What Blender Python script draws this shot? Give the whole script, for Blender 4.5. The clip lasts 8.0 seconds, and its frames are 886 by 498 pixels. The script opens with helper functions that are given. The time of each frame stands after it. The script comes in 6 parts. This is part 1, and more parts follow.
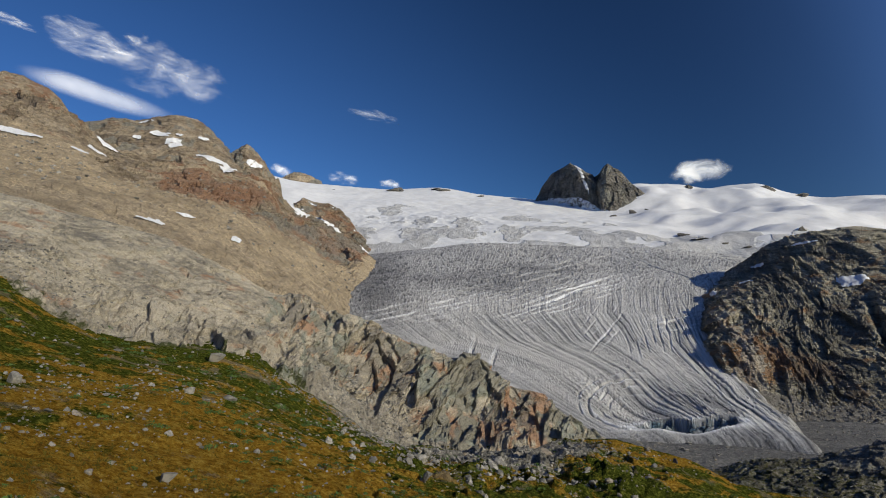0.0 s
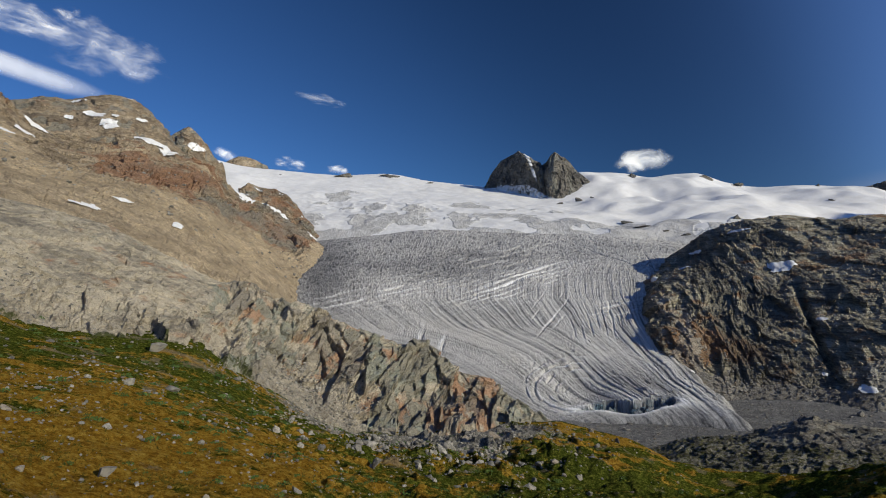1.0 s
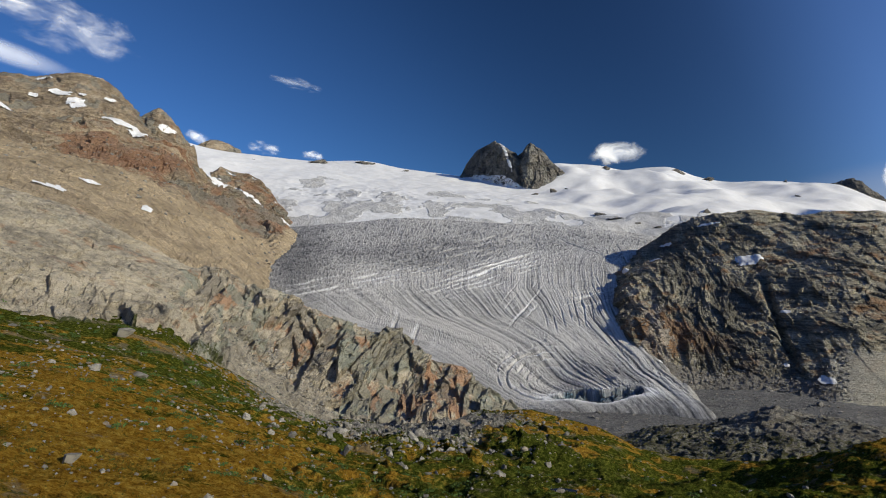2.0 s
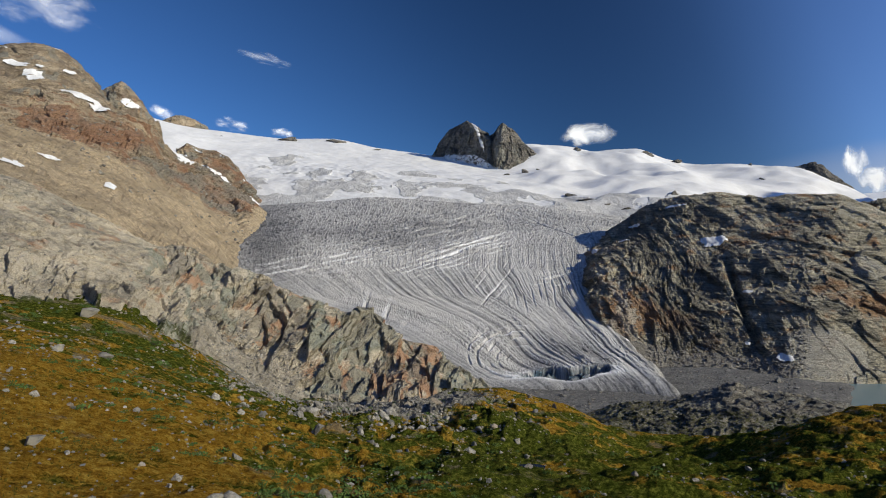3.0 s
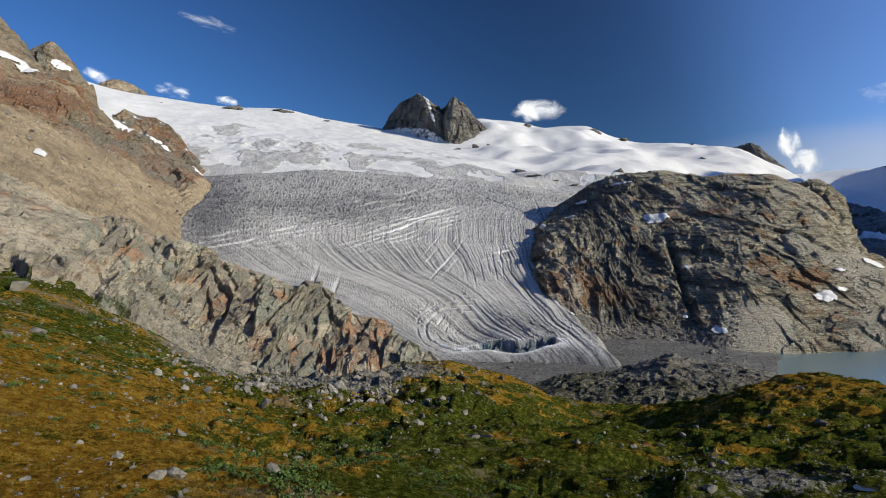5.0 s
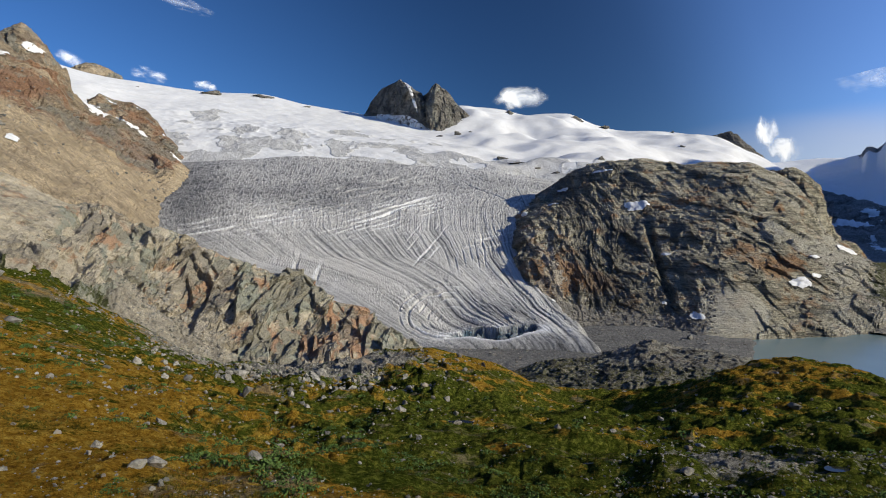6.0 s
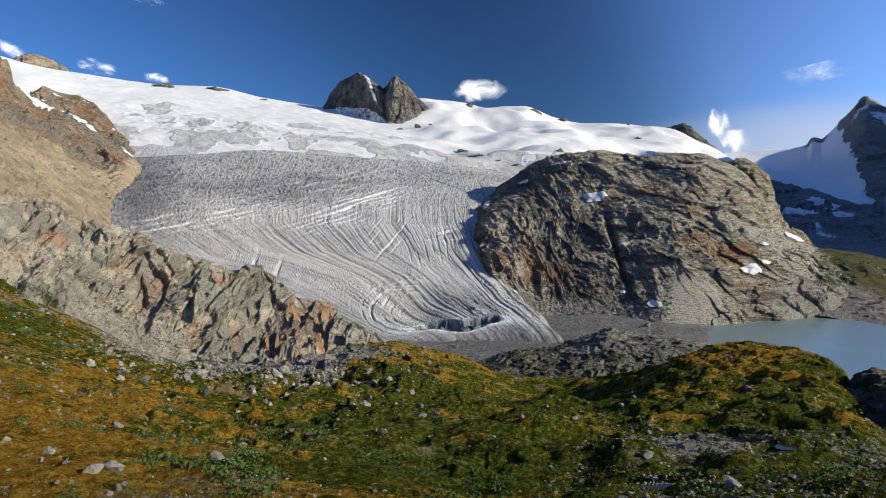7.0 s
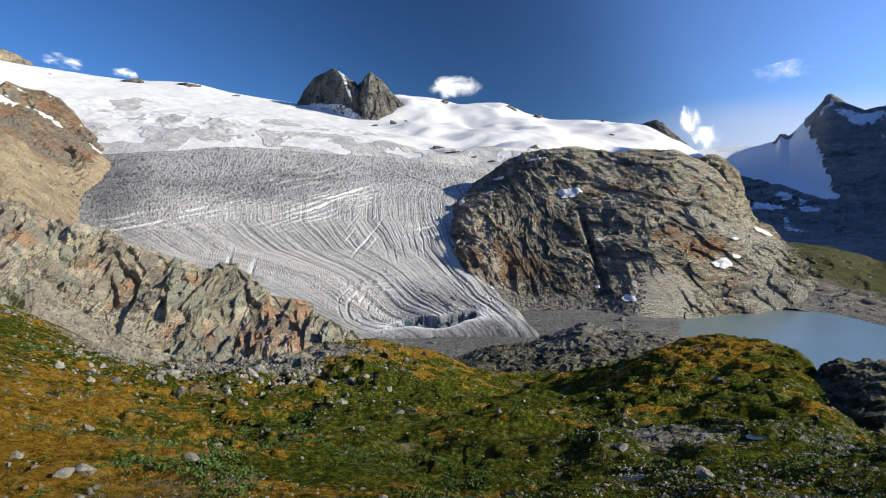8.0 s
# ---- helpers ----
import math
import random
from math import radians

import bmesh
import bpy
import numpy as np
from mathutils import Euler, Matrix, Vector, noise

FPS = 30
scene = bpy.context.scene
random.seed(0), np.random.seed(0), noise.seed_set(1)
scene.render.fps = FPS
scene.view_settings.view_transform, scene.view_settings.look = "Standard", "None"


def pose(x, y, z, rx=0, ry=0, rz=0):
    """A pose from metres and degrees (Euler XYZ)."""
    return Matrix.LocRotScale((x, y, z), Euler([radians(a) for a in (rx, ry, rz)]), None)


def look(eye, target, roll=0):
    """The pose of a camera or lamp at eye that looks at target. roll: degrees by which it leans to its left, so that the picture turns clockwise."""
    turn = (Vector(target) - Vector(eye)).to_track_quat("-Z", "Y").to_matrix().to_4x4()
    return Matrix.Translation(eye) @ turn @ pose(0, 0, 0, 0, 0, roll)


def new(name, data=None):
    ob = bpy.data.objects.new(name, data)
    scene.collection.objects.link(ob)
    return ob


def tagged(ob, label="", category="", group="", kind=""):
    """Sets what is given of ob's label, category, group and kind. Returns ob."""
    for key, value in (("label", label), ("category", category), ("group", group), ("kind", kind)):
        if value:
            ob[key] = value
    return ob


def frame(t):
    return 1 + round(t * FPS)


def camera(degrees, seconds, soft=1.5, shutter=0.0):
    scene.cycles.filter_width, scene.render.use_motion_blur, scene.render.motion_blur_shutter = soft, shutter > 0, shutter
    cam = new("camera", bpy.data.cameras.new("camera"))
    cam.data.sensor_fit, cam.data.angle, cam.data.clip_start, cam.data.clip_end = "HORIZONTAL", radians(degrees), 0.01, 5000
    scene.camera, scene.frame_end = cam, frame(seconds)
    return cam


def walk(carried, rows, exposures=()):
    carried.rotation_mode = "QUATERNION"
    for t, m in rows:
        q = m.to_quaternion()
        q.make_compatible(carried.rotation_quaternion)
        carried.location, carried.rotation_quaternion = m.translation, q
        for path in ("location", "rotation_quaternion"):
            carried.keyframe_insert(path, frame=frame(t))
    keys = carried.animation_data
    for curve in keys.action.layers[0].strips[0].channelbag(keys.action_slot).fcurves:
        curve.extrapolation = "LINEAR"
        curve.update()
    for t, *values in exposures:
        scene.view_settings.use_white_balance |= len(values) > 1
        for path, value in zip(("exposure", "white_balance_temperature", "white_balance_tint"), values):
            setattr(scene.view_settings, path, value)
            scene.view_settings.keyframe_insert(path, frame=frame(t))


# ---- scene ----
cam = camera(72.72, 8.0, 1.0)
EYE_HEIGHT = 1.7
# seconds, turn to the right, tilt up, lean, in degrees
TURNS = [
    (0, 0.000, 4.500, -1.200),
    (0.5, 2.935, 3.663, -1.414),
    (1, 4.797, 3.128, -1.459),
    (2.5, 8.391, 1.197, -0.374),
    (3, 9.887, 0.062, -0.394),
    (3.5, 11.540, -1.187, 0.148),
    (4, 12.610, -1.420, 0.415),
    (4.5, 13.751, -1.810, 0.237),
    (6, 16.346, -3.591, 0.255),
    (6.5, 17.857, -4.029, 0.030),
    (7, 19.950, -4.255, -0.442),
    (7.5, 21.637, -4.249, -0.544),
    (8, 22.193, -4.597, -0.687),
]
walk(cam, [(t, pose(0, 0, EYE_HEIGHT, 90 + up, 0, -turn) @ pose(0, 0, 0, 0, 0, lean)) for t, turn, up, lean in TURNS], [(0, -0.28), (2.5, -0.10), (4.5, -0.02), (6, 0.06), (7, 0.22), (8, 0.38)])

# ---- light ----
SUN_AZIMUTH, SUN_HEIGHT = 124.0, 23.0
world = bpy.data.worlds.new("sky")
scene.world = world
world.use_nodes = True
sky = world.node_tree.nodes.new("ShaderNodeTexSky")
sky.sky_type, sky.sun_disc = "NISHITA", False
sky.sun_elevation, sky.sun_rotation = radians(SUN_HEIGHT), radians(SUN_AZIMUTH)
sky.altitude, sky.air_density, sky.dust_density, sky.ozone_density = 2500, 1.0, 0.4, 3.0
# clear mountain air through a polariser: deepest blue at right angles to the sun
a, h = radians(SUN_AZIMUTH), radians(SUN_HEIGHT)
SUN_WAY = (math.sin(a) * math.cos(h), math.cos(a) * math.cos(h), math.sin(h))


def sky_node(kind, *values):
    n = world.node_tree.nodes.new(kind)
    for socket, v in zip(n.inputs, values):
        if isinstance(v, bpy.types.NodeSocket):
            world.node_tree.links.new(v, socket)
        else:
            socket.default_value = v
    return n


toward = sky_node("ShaderNodeVectorMath", sky_node("ShaderNodeTexCoord").outputs["Generated"], SUN_WAY)
toward.operation = "DOT_PRODUCT"
half = sky_node("ShaderNodeMath", toward.outputs["Value"], 0.5, 0.5)
half.operation = "MULTIPLY_ADD"
clear = sky_node("ShaderNodeValToRGB", half.outputs[0])
clear.color_ramp.interpolation = "B_SPLINE"
STOPS = ((0.0, 0.85, 1.0), (0.2, 0.72, 1.0), (0.34, 0.46, 1.0), (0.45, 0.30, 1.0), (0.55, 0.36, 0.96), (0.62, 0.90, 0.91), (0.73, 1.5, 0.87), (1.0, 1.5, 0.87))
for at, v, blue in STOPS[1:-1]:
    clear.color_ramp.elements.new(at)
for stop, (at, v, blue) in zip(clear.color_ramp.elements, STOPS):
    stop.position, stop.color = at, (0.4 * v * (5.0 - 4.0 * blue), 0.4 * v * (1.05 - 0.05 * blue), 0.4 * v * blue, 1)
tint = sky_node("ShaderNodeVectorMath", sky.outputs[0], (1.0, 1.75, 2.66))
tint.operation = "MULTIPLY"
deep = sky_node("ShaderNodeVectorMath", tint.outputs[0], clear.outputs[0])
deep.operation = "MULTIPLY"
world.node_tree.links.new(deep.outputs[0], world.node_tree.nodes["Background"].inputs[0])
world.node_tree.nodes["Background"].inputs[1].default_value = 0.13
sun = new("sun", bpy.data.lights.new("sun", "SUN"))
sun.data.energy, sun.data.angle, sun.data.color = 5.0, radians(0.53), (1.0, 0.93, 0.725)
sun.matrix_world = look([300 * v for v in SUN_WAY], (0, 0, 0))

# ---- materials ----
class Nodes:
    """Short ways to wire a material's nodes."""

    def __init__(self, name, rough=0.9, spec=0.2):
        self.mat = bpy.data.materials.new(name)
        self.mat.use_nodes = True
        self.tree = self.mat.node_tree
        self.out = self.tree.nodes["Principled BSDF"]
        self.out.inputs["Roughness"].default_value = rough
        self.out.inputs["Specular IOR Level"].default_value = spec
        self.place = self.tree.nodes.new("ShaderNodeTexCoord").outputs["Object"]

    def put(self, socket, value):
        if isinstance(value, bpy.types.NodeSocket):
            self.tree.links.new(value, socket)
        elif isinstance(value, tuple) and len(value) == 3 and socket.type == "RGBA":
            socket.default_value = (*value, 1)
        else:
            socket.default_value = value

    def scaled(self, sx, sy, sz, turn=(0, 0, 0), place=None):
        n = self.tree.nodes.new("ShaderNodeMapping")
        self.put(n.inputs["Vector"], place or self.place)
        n.inputs["Scale"].default_value = (sx, sy, sz)
        n.inputs["Rotation"].default_value = [radians(v) for v in turn]
        return n.outputs[0]

    def noise(self, scale, detail=6, rough=0.55, place=None, warp=0.0):
        n = self.tree.nodes.new("ShaderNodeTexNoise")
        self.put(n.inputs["Vector"], place or self.place)
        for key, v in (("Scale", scale), ("Detail", detail), ("Roughness", rough), ("Distortion", warp)):
            n.inputs[key].default_value = v
        return n.outputs["Fac"]

    def cells(self, scale, place=None, feature="F1", output="Distance"):
        n = self.tree.nodes.new("ShaderNodeTexVoronoi")
        n.feature = feature
        self.put(n.inputs["Vector"], place or self.place)
        n.inputs["Scale"].default_value = scale
        return n.outputs[output]

    def step(self, value, low, high, a=0.0, b=1.0):
        n = self.tree.nodes.new("ShaderNodeMapRange")
        n.interpolation_type = "SMOOTHSTEP"
        for key, v in (("Value", value), ("From Min", low), ("From Max", high), ("To Min", a), ("To Max", b)):
            self.put(n.inputs[key], v)
        return n.outputs[0]

    def math(self, kind, a, b=0.0):
        n = self.tree.nodes.new("ShaderNodeMath")
        n.operation = kind
        self.put(n.inputs[0], a), self.put(n.inputs[1], b)
        return n.outputs[0]

    def mix(self, fac, a, b, kind="MIX"):
        n = self.tree.nodes.new("ShaderNodeMix")
        n.data_type, n.blend_type = "RGBA", kind
        for socket, v in ((n.inputs[0], fac), (n.inputs[6], a), (n.inputs[7], b)):
            self.put(socket, v)
        return n.outputs[2]

    def ramp(self, fac, *stops):
        n = self.tree.nodes.new("ShaderNodeValToRGB")
        while len(n.color_ramp.elements) < len(stops):
            n.color_ramp.elements.new(0.5)
        for e, (at, colour) in zip(n.color_ramp.elements, stops):
            e.position, e.color = at, (*colour, 1)
        self.put(n.inputs[0], fac)
        return n.outputs[0]

    def mask(self, name):
        n = self.tree.nodes.new("ShaderNodeAttribute")
        n.attribute_name = name
        return n.outputs["Fac"]

    def bump(self, height, strength=0.6, distance=1.0):
        n = self.tree.nodes.new("ShaderNodeBump")
        n.inputs["Strength"].default_value, n.inputs["Distance"].default_value = strength, distance
        self.put(n.inputs["Height"], height)
        self.put(self.out.inputs["Normal"], n.outputs[0])

    def done(self, colour, rough=None):
        self.put(self.out.inputs["Base Color"], colour)
        if rough is not None:
            self.put(self.out.inputs["Roughness"], rough)
        return self.mat


def rock_material(name, size, pale, mid, dark, rust, rust_amount, moss=(0.09, 0.10, 0.03), layers=(0, 0, 0), squash=0.25, contrast=1.0, rubble=(0.26, 0.24, 0.21), tint=(0.30, 0.29, 0.24), gritty=0.75):
    """Weathered rock; size: metres of the largest stains. Masks: veg (moss and turf), rust, scree, snow, tone."""
    n = Nodes(name, 0.88, 0.25)
    bands = n.scaled(1 / size, 1 / size, 1 / (size * squash), layers)
    wide = n.noise(0.9, 7, 0.62, bands, 0.4)
    fine = n.noise(6.0, 9, 0.68, bands)
    grain = n.noise(42.0, 5, 0.7, n.scaled(1 / size, 1 / size, 1 / size))
    tone = n.math("ADD", n.math("MULTIPLY", wide, 0.55), n.math("MULTIPLY", fine, 0.45))
    spread = 0.15 * contrast
    col = n.ramp(n.step(tone, 0.5 - spread, 0.5 + spread), (0.0, dark), (0.5, mid), (1.0, pale))
    patch = n.noise(1.7, 8, 0.65, n.scaled(1 / size, 1 / size, 1 / size, (20, 30, 0)))
    stain = n.math("ADD", n.math("MULTIPLY", n.mask("rust"), 0.25), patch)
    col = n.mix(n.math("MULTIPLY", n.step(stain, 0.66 - rust_amount, 0.80 - rust_amount), 0.7), col, rust)
    seams = n.math("ABSOLUTE", n.math("SUBTRACT", n.noise(2.6, 6, 0.6, n.scaled(1 / size, 1 / size, 1 / (size * squash * 1.6), layers), 0.6), 0.5))
    cracks = n.step(seams, 0.0, 0.014, 0.4, 0.0)
    tone2 = n.mask("tone")
    col = n.mix(n.step(tone2, 0.1, 0.45, 0.0, 0.75), col, tint)
    col = n.mix(n.step(tone2, -0.25, -0.6, 0.0, 0.7), col, dark)
    col = n.mix(cracks, col, dark)
    col = n.mix(gritty, col, n.ramp(grain, (0.36, (0.30, 0.30, 0.31)), (0.6, (1.0, 1.0, 1.0))), "MULTIPLY")
    scree = n.step(n.math("ADD", n.mask("scree"), n.math("MULTIPLY", n.math("SUBTRACT", fine, 0.5), 0.9)), 0.4, 0.6)
    pebbles = n.noise(30.0, 6, 0.8, n.scaled(1 / size, 1 / size, 1 / size))
    loose = n.ramp(pebbles, (0.3, tuple(c * 0.45 for c in rubble)), (0.5, rubble), (0.68, tuple(c * 1.7 for c in rubble)))
    streaks = n.noise(5.0, 7, 0.7, n.scaled(1 / size, 1 / size, 0.16 / size, (0, 0, 20)))
    loose = n.mix(n.step(wide, 0.4, 0.65), loose, tuple(c * 0.8 for c in rubble))
    loose = n.mix(0.75, loose, n.ramp(streaks, (0.36, (0.58, 0.56, 0.54)), (0.5, (1.0, 1.0, 1.0)), (0.64, (1.3, 1.28, 1.22))), "MULTIPLY")
    col = n.mix(scree, col, loose)
    turf = n.step(n.math("ADD", n.mask("veg"), n.math("MULTIPLY", n.noise(9.0, 8, 0.7, n.scaled(1 / size, 1 / size, 1 / size)), 0.8)), 0.85, 1.0)
    col = n.mix(turf, col, n.ramp(grain, (0.2, tuple(c * 0.5 for c in moss)), (0.8, moss)))
    white = n.step(n.math("ADD", n.mask("snow"), n.math("MULTIPLY", n.math("SUBTRACT", fine, 0.5), 1.1)), 0.46, 0.54)
    col = n.mix(white, col, (0.82, 0.84, 0.87))
    height = n.math("ADD", n.math("MULTIPLY", fine, 1.0), n.math("ADD", n.math("MULTIPLY", grain, 0.25), n.math("MULTIPLY", cracks, n.math("MULTIPLY", n.math("SUBTRACT", 1.0, scree), -0.5))))
    n.bump(n.math("MULTIPLY", height, n.math("SUBTRACT", 1.0, n.math("MULTIPLY", white, 0.9))), 0.9, size * 0.14)
    return n.done(col)


SLAB_ROCK = rock_material("pale_slab_rock", 22, (0.62, 0.54, 0.41), (0.51, 0.445, 0.335), (0.24, 0.215, 0.175), (0.44, 0.22, 0.11), 0.10, layers=(0, 50, 20), squash=0.6, tint=(0.27, 0.295, 0.24), gritty=0.4, rubble=(0.33, 0.295, 0.235))
BROWN_ROCK = rock_material("brown_mountain_rock", 80, (0.58, 0.47, 0.33), (0.43, 0.335, 0.22), (0.20, 0.155, 0.115), (0.36, 0.17, 0.09), 0.08, layers=(12, 20, 0), squash=0.3, rubble=(0.45, 0.355, 0.235))
HUMP_ROCK = rock_material("dark_polished_rock", 45, (0.68, 0.61, 0.46), (0.47, 0.425, 0.31), (0.17, 0.16, 0.13), (0.42, 0.20, 0.075), 0.13, layers=(0, 34, 10), squash=0.11, contrast=0.6, tint=(0.64, 0.60, 0.50))
PEAK_ROCK = rock_material("grey_peak_rock", 120, (0.32, 0.29, 0.235), (0.21, 0.19, 0.16), (0.10, 0.096, 0.09), (0.22, 0.15, 0.10), 0.0, layers=(0, 70, 0), squash=0.4)
RANGE_ROCK = rock_material("dark_far_rock", 160, (0.48, 0.46, 0.44), (0.38, 0.37, 0.36), (0.24, 0.24, 0.24), (0.18, 0.13, 0.10), 0.0, moss=(0.10, 0.11, 0.035), layers=(0, 50, 0), squash=0.4)
KNOLL_ROCK = rock_material("mossy_knoll_rock", 14, (0.40, 0.36, 0.285), (0.19, 0.172, 0.14), (0.075, 0.07, 0.06), (0.22, 0.11, 0.05), 0.03, moss=(0.085, 0.085, 0.02), layers=(0, 35, 0), squash=0.35)


def meadow_material():
    """Alpine turf: olive green and rust heath in patches, straw tufts, bare stones. Masks: heath (lowered on the right
    also for shade), stony, gravel.
    """
    n = Nodes("alpine_meadow", 0.95, 0.0)
    wide = n.noise(0.03, 6, 0.6, None, 0.6)
    mid = n.noise(0.13, 8, 0.7, n.scaled(1, 1, 2.5), 0.4)
    fine = n.noise(1.1, 9, 0.75)
    tufts = n.noise(5.5, 5, 0.75)
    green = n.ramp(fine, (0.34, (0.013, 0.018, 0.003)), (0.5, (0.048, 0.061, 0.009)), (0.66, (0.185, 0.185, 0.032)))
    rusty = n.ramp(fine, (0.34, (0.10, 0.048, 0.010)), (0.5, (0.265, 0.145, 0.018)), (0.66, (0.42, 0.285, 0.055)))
    both = n.math("ADD", n.math("ADD", n.math("MULTIPLY", wide, 0.45), n.math("MULTIPLY", mid, 0.9)), n.math("MULTIPLY", n.mask("heath"), 0.34))
    col = n.mix(n.step(n.math("ADD", both, n.math("MULTIPLY", fine, 0.3)), 0.86, 0.98), green, rusty)
    straw = n.step(n.noise(0.6, 7, 0.75, n.scaled(1, 1, 3)), 0.58, 0.72)
    col = n.mix(n.math("MULTIPLY", straw, 0.5), col, (0.27, 0.20, 0.06))
    earth = n.step(n.noise(0.085, 8, 0.72, n.scaled(1.0, 1.3, 1, (0, 0, 25)), 0.5), 0.57, 0.64)
    col = n.mix(n.math("MULTIPLY", earth, 0.7), col, n.ramp(fine, (0.3, (0.10, 0.08, 0.05)), (0.7, (0.30, 0.245, 0.165))))
    stony = n.step(n.math("ADD", n.mask("stony"), n.math("MULTIPLY", n.noise(0.35, 9, 0.78), 0.9)), 0.88, 0.98)
    stones = n.ramp(n.cells(1.3, output="Color"), (0.2, (0.13, 0.125, 0.115)), (0.6, (0.28, 0.26, 0.225)), (0.9, (0.44, 0.41, 0.36)))
    stones = n.mix(n.step(n.cells(1.3, None, "DISTANCE_TO_EDGE"), 0.0, 0.10, 0.45, 0.0), stones, (0.045, 0.045, 0.03))
    col = n.mix(stony, col, stones)
    pebbles = n.noise(0.35, 9, 0.8)
    gravel = n.ramp(n.math("ADD", n.math("MULTIPLY", pebbles, 0.7), n.math("MULTIPLY", n.noise(0.03, 6, 0.7, n.scaled(1, 2.5, 1)), 0.3)), (0.36, (0.07, 0.07, 0.07)), (0.5, (0.16, 0.155, 0.15)), (0.64, (0.28, 0.27, 0.25)))
    col = n.mix(n.step(n.mask("gravel"), 0.4, 0.6), col, gravel)
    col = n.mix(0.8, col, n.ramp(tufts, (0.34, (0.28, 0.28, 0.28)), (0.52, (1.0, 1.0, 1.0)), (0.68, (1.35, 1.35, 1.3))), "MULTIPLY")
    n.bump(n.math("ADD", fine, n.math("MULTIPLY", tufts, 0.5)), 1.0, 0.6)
    return n.done(col)


def ice_material():
    """Bare glacier ice under dust. Masks: dirt, stripe, white (clean walls, their light painted in), blue (cave ice,
    near black for its shade).
    """
    n = Nodes("dusty_glacier_ice", 0.7, 0.3)
    wide = n.noise(0.006, 6, 0.6, None, 0.5)
    mid = n.noise(0.07, 9, 0.75)
    grit = n.noise(0.30, 7, 0.8)
    dirt = n.math("ADD", n.math("ADD", n.mask("dirt"), n.math("MULTIPLY", n.math("SUBTRACT", mid, 0.5), 0.9)), n.math("ADD", n.math("MULTIPLY", n.math("SUBTRACT", wide, 0.5), 0.7), n.math("MULTIPLY", n.math("SUBTRACT", grit, 0.5), 0.9)))
    col = n.ramp(dirt, (0.0, (0.56, 0.54, 0.51)), (0.35, (0.36, 0.348, 0.33)), (0.65, (0.20, 0.195, 0.19)), (1.0, (0.075, 0.075, 0.078)))
    col = n.mix(n.mask("white"), col, (0.84, 0.84, 0.84))
    col = n.mix(n.mask("blue"), col, n.ramp(grit, (0.42, (0.010, 0.02, 0.03)), (0.68, (0.16, 0.26, 0.33))))
    n.bump(n.math("ADD", grit, mid), 0.6, 2.0)
    return n.done(col)


def snow_material():
    """Old summer snow with bare grey ice where it has melted. Mask: bare."""
    n = Nodes("old_snow", 0.6, 0.25)
    wide = n.noise(0.0035, 5, 0.55, None, 0.3)
    mid = n.noise(0.02, 8, 0.65)
    flow = n.noise(0.03, 7, 0.7, n.scaled(1, 0.22, 1, (0, 0, 8)), 0.8)
    firn = n.ramp(mid, (0.3, (0.70, 0.69, 0.675)), (0.65, (0.83, 0.82, 0.81)))
    ice = n.ramp(flow, (0.3, (0.36, 0.35, 0.335)), (0.5, (0.56, 0.545, 0.52)), (0.7, (0.70, 0.685, 0.66)))
    edge = n.math("ADD", n.mask("bare"), n.math("ADD", n.math("MULTIPLY", n.math("SUBTRACT", mid, 0.5), 0.6), n.math("MULTIPLY", n.math("SUBTRACT", wide, 0.5), 0.8)))
    bare = n.step(edge, 0.45, 0.55)
    col = n.mix(bare, firn, ice)
    ribs = n.noise(0.07, 6, 0.7, n.scaled(1, 0.35, 1, (0, 0, 30)), 1.2)
    n.bump(n.math("ADD", n.math("MULTIPLY", flow, n.math("ADD", 0.3, bare)), n.math("MULTIPLY", ribs, n.math("ADD", 0.12, bare))), 0.5, 8.0)
    return n.done(col)


def water_material(name, colour, rough=0.08):
    n = Nodes(name, rough, 0.5)
    n.bump(n.noise(0.9, 4, 0.6, n.scaled(1, 2.2, 1)), 0.10, 0.05)
    col = n.mix(n.noise(0.012, 3), colour, tuple(c * 1.25 for c in colour))
    return n.done(col)


MEADOW, ICE, SNOW = meadow_material(), ice_material(), snow_material()
LAKE_WATER = water_material("milky_lake_water", (0.145, 0.20, 0.205), 0.22)
POND_WATER = water_material("dark_pond_water", (0.02, 0.022, 0.018), 0.12)
# control lines of the landforms: x, y, z in metres
MEADOW_BROW = [(-0, -0.2, 0.1), (0, -0.2, 0.1)]
MEADOW_LIP = [(-0, -4, -0.1), (-3.5, 2, -0.8), (-1.4, 3.8, -1.4), (3.5, 2, -1.5), (3.8, -1.4, -0.6), (0, -4, -0.1)]
MEADOW_TOP = [(-0, -22, 1), (-19.1, 11, -2), (-12.6, 18, -6), (-3.8, 21.7, -10.5), (7.5, 20.7, -12), (19.1, 11, -11), (21.7, -3.8, -4), (0, -22, 1)]
MEADOW_NEAR = [(-0, -45, 4), (-42.3, 15.4, 0), (-33.4, 30.1, -7), (-26.5, 36.4, -9.7), (-18.6, 39.9, -14), (-7.1, 41.4, -16.3), (2.9, 41.9, -18.5), (15.7, 39, -19.8), (26.5, 32.6, -19), (34.3, 25.9, -17.5), (38.7, 22.9, -17), (44.3, -7.8, -6), (0, -45, 4)]
MEADOW_MID = [(-0, -90, 14), (-84.6, 30.8, 8), (-66.9, 60.2, -4), (-53.1, 72.7, -8.9), (-45.8, 77.5, -11.6), (-36.2, 80.2, -14.3), (-25.7, 82.1, -17.7), (7.4, 84.7, -28.6), (31.8, 78.8, -31.4), (53.5, 66.1, -30.3), (73.3, 55.6, -30.1), (82.5, 49.1, -31.9), (93.6, -16.5, -18), (0, -90, 14)]
